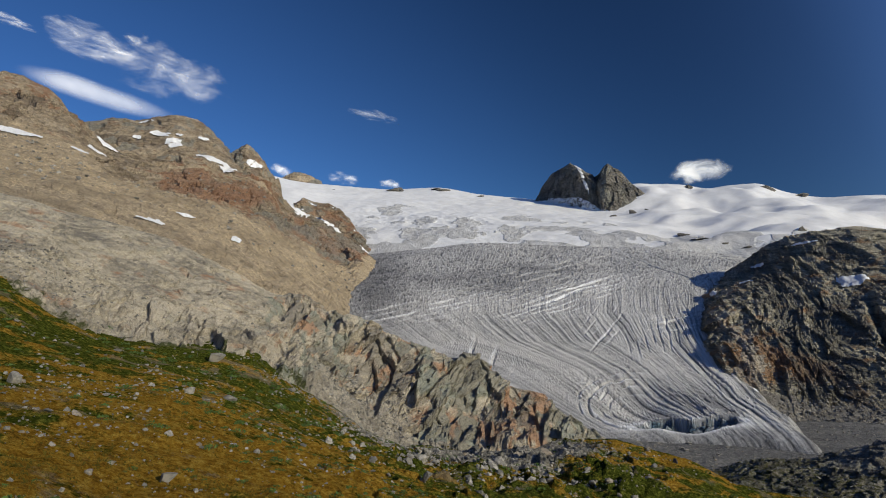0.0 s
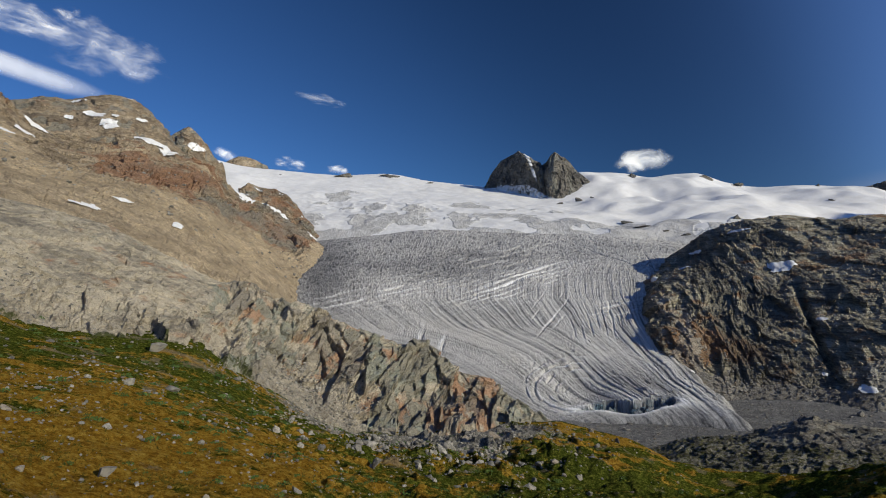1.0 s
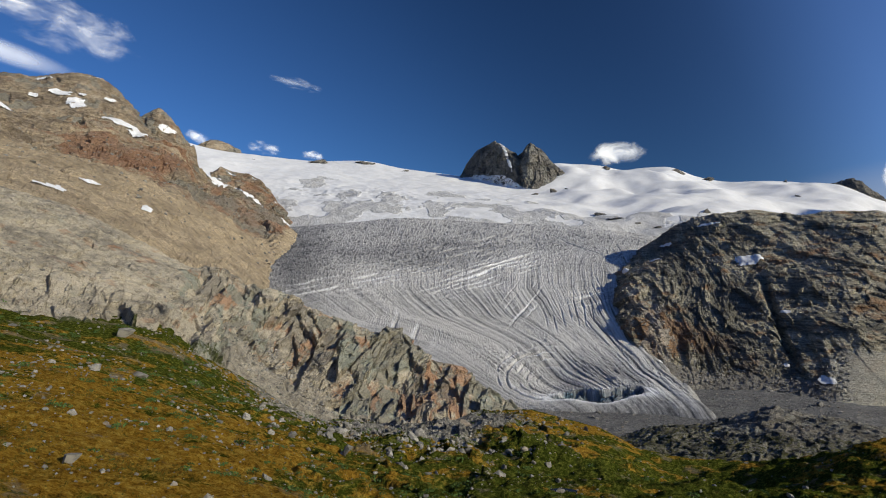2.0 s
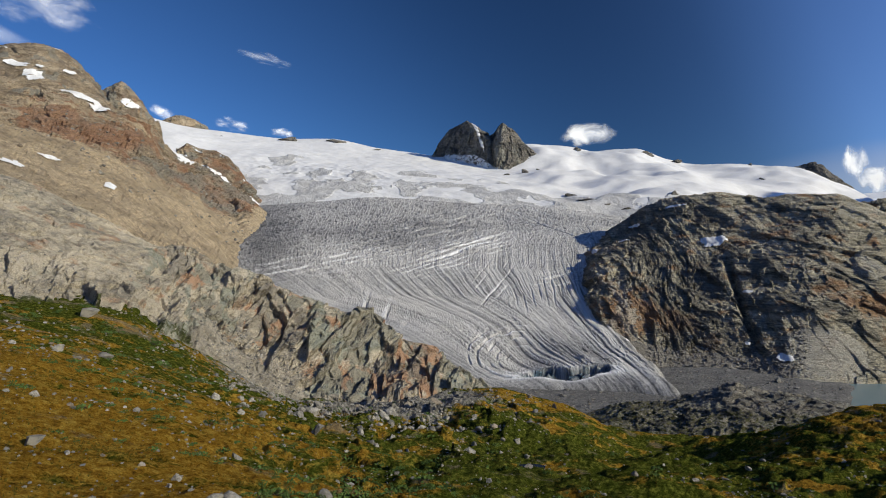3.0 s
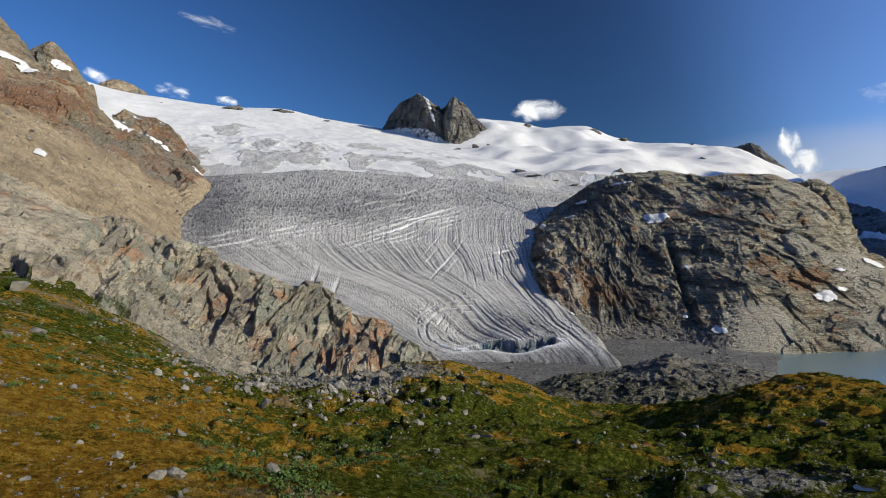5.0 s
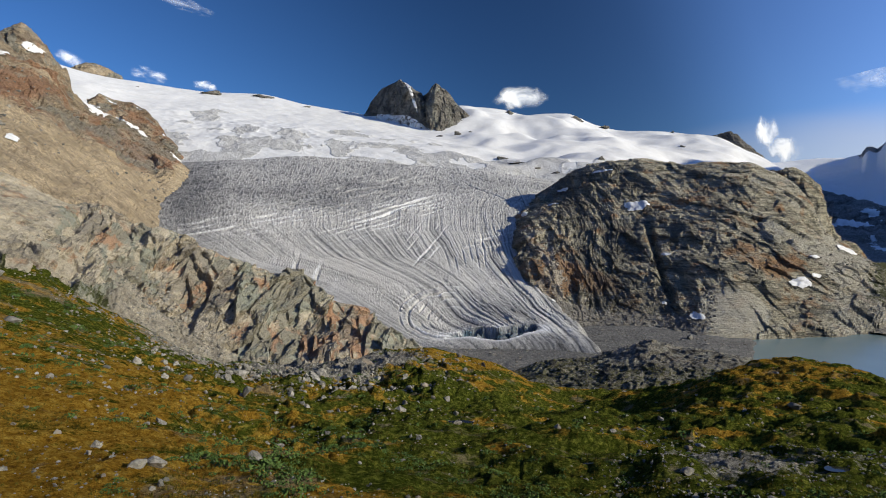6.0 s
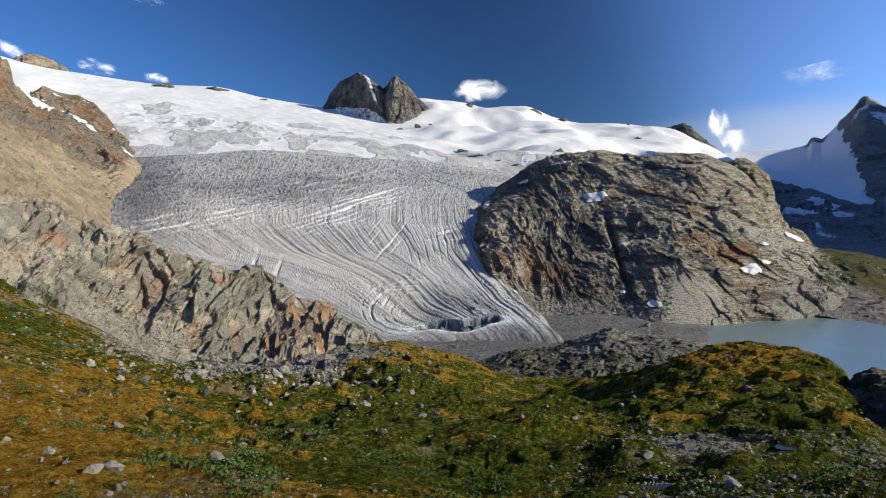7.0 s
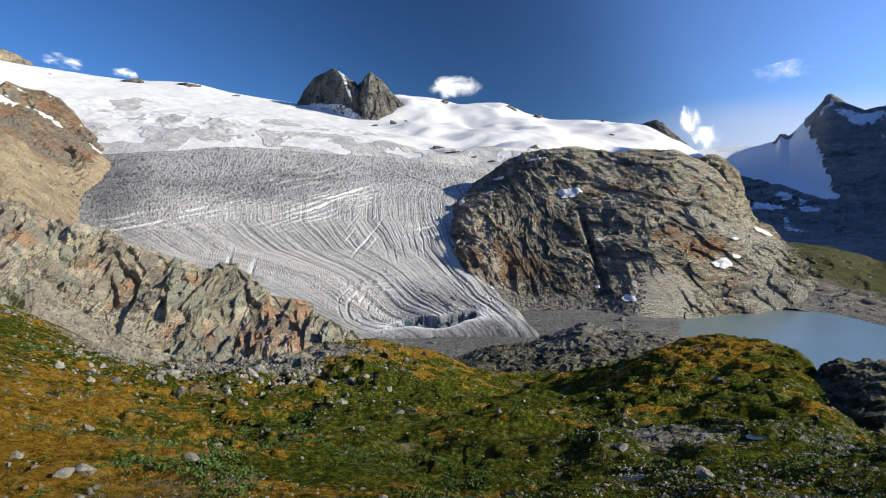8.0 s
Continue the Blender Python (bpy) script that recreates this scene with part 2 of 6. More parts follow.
MEADOW_FAR = [(-0, -150, 32), (-141, 51.3, 22), (-111.5, 100.4, 8), (-88.8, 120.9, -3.8), (-76.5, 129, -9.3), (-61.9, 136.6, -14.7), (-44.9, 143.1, -21.8), (-25.9, 147.7, -31), (11.4, 151.6, -40.9), (31.3, 146.7, -43.8), (56.3, 139.1, -46.6), (83.3, 124.7, -45.7), (110.8, 115.5, -43), (129.7, 102, -41.7), (123.6, 84.9, -43.2), (111.7, 66.5, -43.3), (147.7, -26, -40), (0, -150, 32)]
MEADOW_EDGE = [(-0, -225, 60), (-206.7, 75.2, 42), (-159.8, 143.9, 18), (-127.7, 173, 11.6), (-113.4, 176.7, 0.7), (-98.4, 179.8, -7.1), (-69.6, 203.4, -13.3), (-46.7, 220.1, -31.3), (-11, 234.7, -53.4), (23.7, 236.8, -55.2), (59.7, 234.5, -54.1), (83.7, 220.7, -58.1), (93.1, 193.8, -59.8), (115, 172.1, -56.8), (128.7, 159.6, -52.3), (145.4, 157, -47.2), (162, 148.8, -44.9), (168.1, 132.5, -45.6), (162.3, 116.9, -47.3), (150.3, 102.6, -50.4), (133.2, 79.3, -49.1), (154.5, 41.4, -48), (197, -34.7, -70), (0, -225, 60)]
MEADOW_DROP = [(-0, -290, 85), (-272.5, 99.2, 50), (-167.5, 230.6, 22), (-97.5, 267.8, 2), (-24.8, 283.9, -44), (25.3, 288.9, -58), (60.3, 283.7, -70), (79.9, 278.8, -82), (142.5, 246.8, -86), (198, 198, -84), (225.2, 130, -90), (260, 0, -100), (214.5, -180, -20), (0, -290, 85)]
BASIN_NEAR = [(-0, -390, 120), (-366.5, 133.4, 60), (-229.2, 315.5, 20), (-133.4, 366.5, -20), (-34, 388.5, -90), (34, 388.5, -106), (100.9, 376.7, -109), (192.5, 333.4, -109), (247.5, 294.9, -109.5), (267.4, 276.9, -113), (329.1, 190, -120), (380, 0, -110), (298.8, -250.7, 0), (0, -390, 120)]
BASIN_FAR = [(-0, -620, 170), (-582.6, 212.1, 100), (-364.4, 501.6, 30), (-212.1, 582.6, -60), (0, 620, -110), (185.4, 570.6, -110), (300, 519.6, -107), (385.7, 459.6, -108), (405.4, 442.4, -110.0), (424.3, 424.3, -113), (519.6, 300, -120), (600, 0, -60), (474.9, -398.5, 60), (0, -620, 170)]
GROUND_RIM = [(0, -4900, 500), (-4604.5, 1675.9, 100), (-2880.1, 3964.2, -100), (2450, 4243.5, -500), (4243.5, 2450, -800), (4825.6, 850.9, -500), (4825.6, -850.9, 300), (0, -4900, 500)]
SLAB_FOOT = [(-155.6, 109, 4), (-112.7, 153, 4.7), (-100.4, 156.6, -4.3), (-87.8, 160.6, -12.1), (-62.1, 181.7, -18.1), (-41.9, 197.6, -34.7), (-10.1, 211.8, -54.3), (21.1, 213, -55.2), (46.1, 220.2, -54.7), (64, 226.1, -56.6)]
SLAB_LOW = [(-192.5, 134.8, 28), (-139.7, 189, 19.7), (-123.4, 191.7, 10.5), (-106.8, 194.6, 1.2), (-83.8, 205.6, -5.2), (-60, 224.1, -14.8), (-36.8, 235.1, -31.2), (-11, 237.7, -46.2), (13.2, 240.6, -47.3), (35.6, 242.4, -49.2), (59.9, 242.7, -57.4), (68, 240.6, -60.3)]
SLAB_HIGH = [(-225.3, 157.7, 44), (-163.7, 220.9, 33.2), (-127.8, 232.2, 20.7), (-97.5, 238.9, 8.2), (-67.2, 251.2, -2.8), (-45, 258.1, -15.4), (-17.8, 261.4, -25.8), (17.1, 261.4, -38.5), (40.3, 256.9, -46.4), (62.7, 254.4, -61.4), (71.2, 252.1, -65.5)]
SLAB_CREST = [(-278.5, 195, 62), (-199.7, 268.9, 51.7), (-178.1, 275.4, 45.7), (-155.5, 282, 39.5), (-129.5, 283.8, 31.1), (-103, 284.9, 17.2), (-76.3, 285, 4), (-65, 282.6, 3), (-49.2, 282.7, -5.2), (-36.1, 282.7, -9.4), (-19, 282.4, -17.6), (3.2, 282, -25.3), (18.6, 279.4, -28.5), (28.4, 276.5, -38.5), (43, 272.6, -43.2), (54.4, 268.6, -52.5), (65.3, 264, -59), (73.8, 261.8, -70.4)]
SCREE_FOOT = [(-368.6, 258.1, 60), (-267.6, 361.8, 39.6), (-216.8, 394.3, 26.5), (-169.8, 470.3, -1.4), (-134.6, 584.7, -30.9), (-92.6, 592.8, -70.5), (59.1, 597.1, -160.6)]
SCREE_MID = [(-573.4, 401.5, 120), (-417.8, 561.6, 125), (-370.6, 617.3, 120.5), (-307.6, 673, 100.1), (-246.6, 718.9, 70.9), (-181.6, 789.4, 29.7), (-143.6, 847.9, -5.8), (-107.7, 843.1, -47.1), (-53.5, 838.3, -117.3), (81.2, 816, -205.4)]
RIDGE_RED = [(-819.2, 573.6, 230), (-598, 801.5, 224.3), (-543.4, 875, 223.7), (-487.5, 963.7, 217.7), (-420.6, 1048.8, 237.5), (-349.2, 1179.4, 223.3), (-325.4, 1237.9, 181.2), (-221.9, 1280.9, 122.9), (-153.5, 1290.9, 82.2), (-103.6, 1295.9, 33.9), (134.9, 1293, -115.2)]
MOUNTAIN_CREST = [(-1228.7, 860.4, 500), (-900.2, 1199.8, 472.9), (-869.5, 1222.3, 469.8), (-836.8, 1244.9, 455.3), (-815.3, 1259.1, 435), (-792.8, 1273.4, 401.7), (-764, 1267.5, 367.1), (-721.4, 1257.8, 335.4), (-669.7, 1252.2, 307.3), (-622.6, 1254, 295.8), (-565, 1259, 296.9), (-513.7, 1280.8, 300.7), (-477.6, 1316, 300.3), (-441.6, 1360.1, 290.8), (-408.4, 1401.7, 271.6), (-382.6, 1429.7, 237.9), (-331.4, 1442.4, 203), (-279, 1453.5, 175.7), (-228.5, 1462.3, 142.3), (-192.2, 1467.5, 114.3), (-165.2, 1470.7, 91.8), (-85.9, 1397.4, 9.7), (140.1, 1342.7, -119.7)]
BACK_FOOT = [(-1351.6, 946.4, 300), (-934.3, 1360, 311.7), (-798.8, 1443.8, 312.8), (-663.1, 1510.9, 309), (-536.2, 1560.5, 293.4), (-454.5, 1586.2, 258.3)]
BACK_MID = [(-1515.4, 1061.1, 420), (-1049.2, 1523.7, 423), (-954.5, 1584.8, 429.2), (-836.2, 1650.3, 448.4), (-744.7, 1693.5, 460.9), (-660.4, 1728.1, 434.6), (-601.5, 1749.5, 387.8), (-509.7, 1778.4, 315)]
BACK_CREST = [(-1720.2, 1204.5, 560), (-1191.9, 1729, 521.9), (-1103.5, 1786.7, 547), (-1065.6, 1809.5, 560), (-1019.6, 1835.8, 574), (-950.1, 1872.8, 574.4), (-914, 1890.7, 588.1), (-876.8, 1908.2, 601.9), (-838.5, 1925.3, 606.3), (-807, 1938.7, 598.4), (-763, 1945.8, 569.1), (-729.8, 1947.7, 531), (-699.8, 1937.5, 490), (-650.3, 1891.3, 419.1), (-523.4, 1826.5, 314.7)]
HORN_FOOT = [(-784.8, 2055.3, 437.1), (-673.1, 2073.5, 408.4), (-559.3, 2127.7, 395.8)]
HORN_CREST = [(-831.3, 2176.7, 483.8), (-798.7, 2188.8, 523.8), (-772.9, 2198.1, 553.1), (-750.4, 2205.8, 571.6), (-727.7, 2213.4, 588.1), (-712.3, 2218.4, 578.3), (-691, 2225.2, 555.8), (-669.6, 2231.7, 526.6), (-649.9, 2237.5, 490.8), (-622.2, 2245.4, 455), (-592.3, 2253.5, 430)]
DOME_FOOT = [(-1062.8, 3835.5, 731.8), (-920.8, 3851.5, 724.3), (-731, 3912.3, 723.9)]
DOME_CREST = [(-1081.5, 3902.9, 782.2), (-1026, 3917.9, 817.9), (-976.9, 3930.4, 842.1), (-927.3, 3942.4, 839.7), (-877.4, 3953.8, 822), (-827.1, 3964.6, 796.4), (-743.7, 3981.1, 763.4)]
ISLE_FOOT = [(-422.3, 1698.3, 218.3), (-355, 1683, 183.1), (-286.9, 1655.3, 139.6), (-220.8, 1625.1, 102), (-170.5, 1611, 88)]
ISLE_CREST = [(-470.5, 1892.4, 302.7), (-443.3, 1899, 325), (-406.8, 1896.9, 309.3), (-361.6, 1885.7, 301.2), (-323.6, 1872.2, 282.2), (-286.6, 1837.8, 244.8), (-251.4, 1782.4, 196.2), (-217.8, 1726.3, 150.3), (-176.7, 1670.7, 103.8)]
TONGUE_SNOUT = [(-112.4, 451.2, -111.6), (-38.9, 463.4, -116.3), (24.9, 464.3, -117.8), (87.3, 456.7, -117.2), (145.1, 441.8, -114.5), (196.4, 421.5, -110.4), (242.8, 396.6, -104.9)]
TONGUE_1 = [(-122.1, 490, -99.3), (-42, 503.3, -103.8), (27.6, 504.2, -105.4), (95.6, 495.9, -105.1), (158.5, 479.5, -102.9), (214.3, 457.3, -99.3), (264.7, 430.1, -94.6)]
TONGUE_2 = [(-135.4, 543.4, -85.7), (-46.2, 558.1, -90), (31.2, 559.1, -91.8), (106.8, 549.7, -91.8), (176.8, 531.3, -90.2), (238.7, 506.6, -87.3), (294.6, 476.2, -83.4)]
TONGUE_3 = [(-153.4, 616.2, -69.3), (-51.9, 632.9, -73.4), (36.2, 634, -75.4), (122.2, 623.1, -75.9), (201.7, 602.1, -75), (271.9, 573.8, -73), (335.4, 539.2, -70.2)]
TONGUE_4 = [(-175.1, 703.5, -47), (-58.8, 722.6, -50.9), (42.1, 723.8, -53.1), (140.6, 711.2, -54.2), (231.6, 687, -54.2), (311.9, 654.5, -53.5), (384.3, 614.7, -52)]
TONGUE_5 = [(-202.9, 815.1, -17), (-67.6, 837.3, -20.5), (49.8, 838.5, -22.9), (164.3, 823.8, -24.9), (270, 795.4, -26.3), (363.1, 757.5, -27.2), (447, 711.2, -27.6)]
TONGUE_6 = [(-243.9, 980.1, 24.9), (-80.5, 1006.8, 22), (61.1, 1008.2, 19.1), (199.2, 990.2, 15.9), (326.5, 955.8, 12.6), (438.6, 909.8, 9.4), (539.4, 853.9, 6.2)]
TONGUE_7 = [(-304.2, 1222.7, 65.1), (-152.4, 1250.8, 69.1), (77.4, 1257.6, 69.4), (250, 1235, 62.2), (409, 1191.8, 54.3), (548.7, 1134.3, 44.2), (674.2, 1064.4, 32.2)]
TONGUE_TOP = [(-386.2, 1552.7, 104.2), (-193.2, 1588.3, 114.3), (-36.1, 1599.6, 129.9), (99.6, 1596.9, 138.9), (319.1, 1567.9, 124.3), (521.2, 1512.7, 111.2), (653.7, 1460.4, 93.3), (730.1, 1423.7, 75.6), (856.8, 1351.3, 53.1)]
SNOW_FOOT = [(-486.4, 1419, 71.4), (-188.6, 1548.6, 92.5), (98, 1577, 122.3), (314.6, 1548.4, 108.2), (514.1, 1494, 95.8), (688.5, 1422.1, 64.3), (836.1, 1340.6, 34.1), (933.8, 1274.5, -9.5), (1175.4, 1055.8, -52.6)]
SNOW_LOW = [(-616.6, 1797.2, 174.8), (-228.8, 1886.2, 188.9), (119.2, 1896.3, 200.5), (380.3, 1861.5, 187.8), (620.6, 1795.8, 170.8), (831.2, 1708.5, 146.2), (953.4, 1643.5, 125), (1122.6, 1532.9, 48.3), (1412.7, 1270.5, -15.6)]
SNOW_MID = [(-811.8, 2364.5, 341.9), (-300.1, 2481.9, 335.3), (39.8, 2449.7, 326.2), (269.7, 2435.1, 314.8), (566.4, 2332.2, 281.7), (786.1, 2267.6, 266.8), (953.7, 2256.8, 279.1), (1101.3, 2132.4, 239.3), (1278.7, 2031, 223.2), (1624.9, 2029.7, 171.9), (1783.6, 1605.8, 30.3)]
SNOW_HIGH = [(-1007.4, 2931.8, 549.8), (-801.3, 2994.6, 548.1), (-527.6, 3054.8, 511.9), (51.8, 3099.6, 477.3), (461.7, 2913.6, 412.2), (833.6, 2777.6, 368.9), (1084.4, 2743.5, 392.9), (1297.3, 2649.4, 366.6), (1601.2, 2536.9, 333.8), (1999.1, 2498.7, 304.4), (2162.2, 2359, 248.2), (2006.4, 1806.7, 45.1)]
SNOW_CREST = [(-1268.2, 3688.1, 851.2), (-1091, 3744.3, 784), (-906.8, 3793.1, 738.9), (-663.2, 3843.2, 721), (-338.6, 3885.3, 699.5), (-43.5, 3899.8, 707.1), (244.5, 3792.1, 637.9), (479.3, 3668.8, 587.4), (606.3, 3599.3, 563.1), (866.7, 3545.6, 569.4), (1177.5, 3560.3, 643.8), (1402.5, 3531.7, 633.7), (1590.9, 3505.9, 608), (1777.5, 3415.1, 607.2), (1945.8, 3322.1, 528.7), (2080.2, 3239.7, 493.2), (2272.3, 3107.9, 478.4), (2423.2, 2927.1, 435), (2499.1, 2728.5, 366.5), (2467, 2482.7, 253.4), (2154.6, 1941, 72.6)]
PEAK_W_FOOT = [(517.7, 3360.4, 507.6), (582.2, 3278.7, 481.1), (649.3, 3153.9, 452), (704.2, 3008.7, 415.1), (739.9, 2948.6, 394.5), (783.6, 2926.9, 373.9)]
PEAK_W_MID = [(525.8, 3409.7, 531.3), (592, 3317.6, 569.3), (661.6, 3192.2, 576.6), (705.1, 3039.3, 553.3), (732.8, 2991.5, 520.8), (796.4, 2964.9, 440.9)]
PEAK_W_CREST = [(533.3, 3459.1, 535.7), (557.1, 3435.1, 574.2), (572.5, 3422.4, 611.1), (587.4, 3409.8, 631.4), (625.9, 3362.2, 679.9), (665.1, 3313.9, 694.7), (707, 3254.1, 715.6), (726.3, 3219.1, 688.7), (745.2, 3183.9, 671.4), (760.8, 3139.1, 640.2), (786.6, 3101.8, 619.9), (812.4, 3074.5, 557.6), (823.7, 3061.1, 490.2)]
PEAK_E_FOOT = [(741.1, 3113, 447), (760.3, 3005.3, 413.4), (773.7, 2908.9, 382.8), (823.8, 2884.7, 361.9), (894.7, 2894.9, 353.5), (957.3, 2916.9, 368.9), (1024.6, 2947, 408), (1056.3, 2957, 414.4)]
PEAK_E_MID = [(754.5, 3161.2, 502.2), (773.4, 3043.3, 505.8), (786.2, 2936.6, 509.9), (809.7, 2919.8, 512), (858.3, 2937.2, 497.2), (920.2, 2960.3, 477.2), (982.5, 2982.3, 456.7), (1045.4, 3003.3, 441.5), (1072.5, 3004.3, 406.7)]
PEAK_E_CREST = [(764.6, 3199.9, 529.8), (785.9, 3153.5, 585), (802.1, 3118.5, 608), (817.3, 3083.5, 618.5), (827, 3049.9, 640.8), (846.7, 3023.7, 658.1), (862.4, 3029.6, 650.3), (880.6, 3034.8, 636.4), (899.2, 3039.8, 631.2), (930.1, 3040.9, 604.4), (958, 3042.8, 569), (991.3, 3042.6, 539.1), (1032, 3039.6, 505.6), (1058.3, 3035.8, 478.2), (1066.5, 3038.3, 452.3), (1082.1, 3032.7, 399)]
HUMP_FOOT = [(236.9, 588.6, -90.9), (247.7, 553.6, -88.2), (257.9, 522.7, -100.3), (277.0, 469.3, -120.5), (322.9, 439.1, -125.4), (358.9, 429.9, -120.3), (407.8, 426.4, -113.7), (442.4, 420.0, -110.2), (493.4, 407.6, -116.7), (553.1, 412.5, -108.7), (643.5, 440.8, -107.9)]
HUMP_LOW = [(265.9, 659.4, -71.6), (274.2, 611.9, -55.0), (278.9, 564.9, -72.6), (305.0, 516.7, -103.1), (355.3, 483.5, -107.3), (390.6, 468.5, -96.5), (441.9, 463.0, -88.1), (485.4, 461.8, -90.8), (569.6, 472.4, -80.4), (680.3, 509.6, -75.3), (783.0, 538.0, -90.2)]
HUMP_MID = [(308.5, 764.1, -52.1), (322.8, 719.7, -25.7), (330.9, 669.5, -30.0), (350.8, 594.2, -60.2), (408.2, 556.3, -59.8), (461.2, 526.6, -47.4), (531.2, 515.2, -42.9), (599.9, 514.0, -51.8), (720.1, 539.8, -71.0), (824.1, 566.4, -93.5)]
HUMP_HIGH = [(373.2, 923.0, -25.8), (393.6, 876.7, 4.3), (413.8, 836.4, 14.2), (453.0, 767.3, 14.5), (514.1, 701.9, 15.2), (572.4, 655.2, 17.8), (631.0, 613.4, 1.5), (669.4, 601.5, -23.2), (714.9, 594.8, -51.7), (784.1, 587.9, -73.5), (865.3, 594.7, -96.6)]
HUMP_CREST = [(442.3, 1093.6, -16.6), (483.3, 1076.1, 20.3), (513.4, 1062.0, 41.8), (516.1, 984.6, 64.5), (525.7, 909.4, 81.4), (547.2, 880.7, 86.2), (578.5, 852.2, 88.2), (615.5, 825.9, 79.4), (636.7, 809.6, 74.9), (657.2, 793.1, 79.4), (702.2, 753.6, 78.0), (726.2, 730.4, 62.6), (746.2, 709.9, 43.3), (760.1, 695.0, 18.4), (763.7, 676.2, -16.2), (781.5, 655.4, -45.9), (831.1, 641.7, -74.2), (906.5, 623.1, -99.5)]
BACK_HUMP_FOOT = [(772.2, 811.2, -76.2), (833.8, 747.8, -74.7), (866.6, 709.6, -82.9), (886.7, 684.2, -91.2)]
BACK_HUMP_CREST = [(866.8, 914.5, 67.5), (888.3, 893.6, 77.3), (909.1, 872.4, 79.3), (929.2, 851, 63.4), (933.7, 831.1, 34.2), (933, 816.8, 0.6), (936.2, 797.7, -35.3), (946.1, 770.2, -55.1), (965.9, 745.3, -99.5)]
SHORE = [(421.1, 455.1, -127.5), (457.1, 448, -118.7), (511.3, 463.3, -116.6), (541.6, 451.3, -112.8), (547.3, 420.2, -111.2), (561.6, 400.8, -113.6), (558.1, 370.7, -113.5), (556.5, 335.9, -112.6), (601.4, 218.9, -112), (637.6, 55.8, -105)]
VALLEY_LOW = [(516.4, 557.6, -118.7), (577.8, 523.9, -96.8), (614.6, 512.1, -93.7), (642.3, 459.9, -96.7), (658.6, 398.9, -105.1), (714.2, 259.9, -99.7), (757.1, 66.2, -90.3)]
VALLEY_MID = [(678.2, 734.9, -103.4), (739.6, 673.0, -78.8), (767.2, 641.4, -63.0), (813.1, 582.1, -70.9), (826.5, 545.0, -82.3), (837.4, 509.1, -90.9), (920.9, 335.2, -80.6), (976.3, 85.4, -60.0)]
VALLEY_HIGH = [(949.4, 1028.9, -160.3), (1074.0, 898.0, -125.7), (1120.7, 805.3, -128.7), (1152.1, 759.7, -140.9), (1153.5, 701.4, -147.3), (1268.6, 461.7, -97.4), (1344.9, 117.7, -45.4)]
RANGE_FOOT = [(829.3, 867.3, -230.9), (922, 768, -205.5), (976.8, 697, -202.8), (1010.2, 609.9, -201.3), (1108.8, 403.6, -190), (1175.5, 102.8, -160), (1182, -208.4, -150)]
RANGE_LOW = [(1516.1, 1594.2, -93.5), (1658.6, 1445.4, -70.1), (1623.3, 1168.2, -89.8), (1622.2, 989.2, -104.5), (1785.4, 649.8, 60), (1892.8, 165.6, 90), (1871.1, -329.9, 150)]
RANGE_MID = [(2065.1, 2176.1, 54.8), (2155.2, 1940.3, 36.2), (2054.5, 1593.4, 1.7), (2046.9, 1435.3, -27.5), (2046.9, 1253, -23.6), (2255.3, 820.8, 200), (2390.9, 209.2, 250), (2363.5, -416.7, 350)]
RANGE_HIGH = [(2407.4, 2540.5, 199.7), (2524.9, 2277.1, 164.4), (2447, 1903.2, 146.4), (2451.8, 1728.8, 201.1), (2469.7, 1520, 155.8), (2678.1, 974.8, 520), (2839.2, 248.4, 560), (2806.7, -494.9, 750)]
RANGE_CREST = [(2635.2, 2875, 302.1), (2749, 2766.4, 278.8), (2894.5, 2613.8, 292.1), (2941.8, 2483.6, 291.3), (2950.5, 2394.7, 305.1), (2924.4, 2347.4, 336), (2934.3, 2335, 338), (2911.6, 2283.1, 317.1), (2868.4, 2175.4, 367.4), (2852.4, 2113.3, 400.9), (2832.2, 2056.3, 438.6), (2820.9, 2020.8, 464.9), (2814.8, 1994.8, 479), (2825.5, 1979.7, 463.9), (2853.9, 1938.5, 432.7), (2932.8, 1910.2, 398.3), (2956, 1874, 407.2), (2976.3, 1841.7, 408.7), (3145.8, 1534.3, 720), (3471.4, 1127.9, 1080), (3742.3, 659.9, 1280), (3785.5, 331.2, 1280), (3742.3, -659.9, 1500)]
SPUR_FOOT = [(2236.6, 2821, 378.1), (2293.6, 2722.6, 356.7), (2345.5, 2624.7, 335.7), (2372, 2546.4, 283.5), (2429.3, 2463.7, 227.4)]
SPUR_CREST = [(2261.2, 2852.4, 415.6), (2287.8, 2831.2, 426.8), (2333.1, 2794, 417.7), (2366, 2753, 426.6), (2400.1, 2696.6, 433.5), (2420, 2665.2, 414.9), (2439.4, 2620.2, 361.2), (2464, 2569.5, 311), (2492.3, 2528, 259.5)]
KNOLL_FOOT = [(92.7, 245, -75.7), (110.4, 229.8, -74.5), (141.7, 212, -73.6), (162, 200.8, -72.3), (181.3, 189.1, -70.3), (207.9, 187.6, -71.9)]
KNOLL_MID = [(102.7, 271.2, -82.5), (123.5, 256.9, -75.7), (135.5, 250.7, -73.6), (147.2, 244.1, -72.5), (169.7, 235.1, -68.8), (191.1, 224.7, -68.7), (209.3, 214.9, -71.1), (226.4, 204.3, -78.5)]
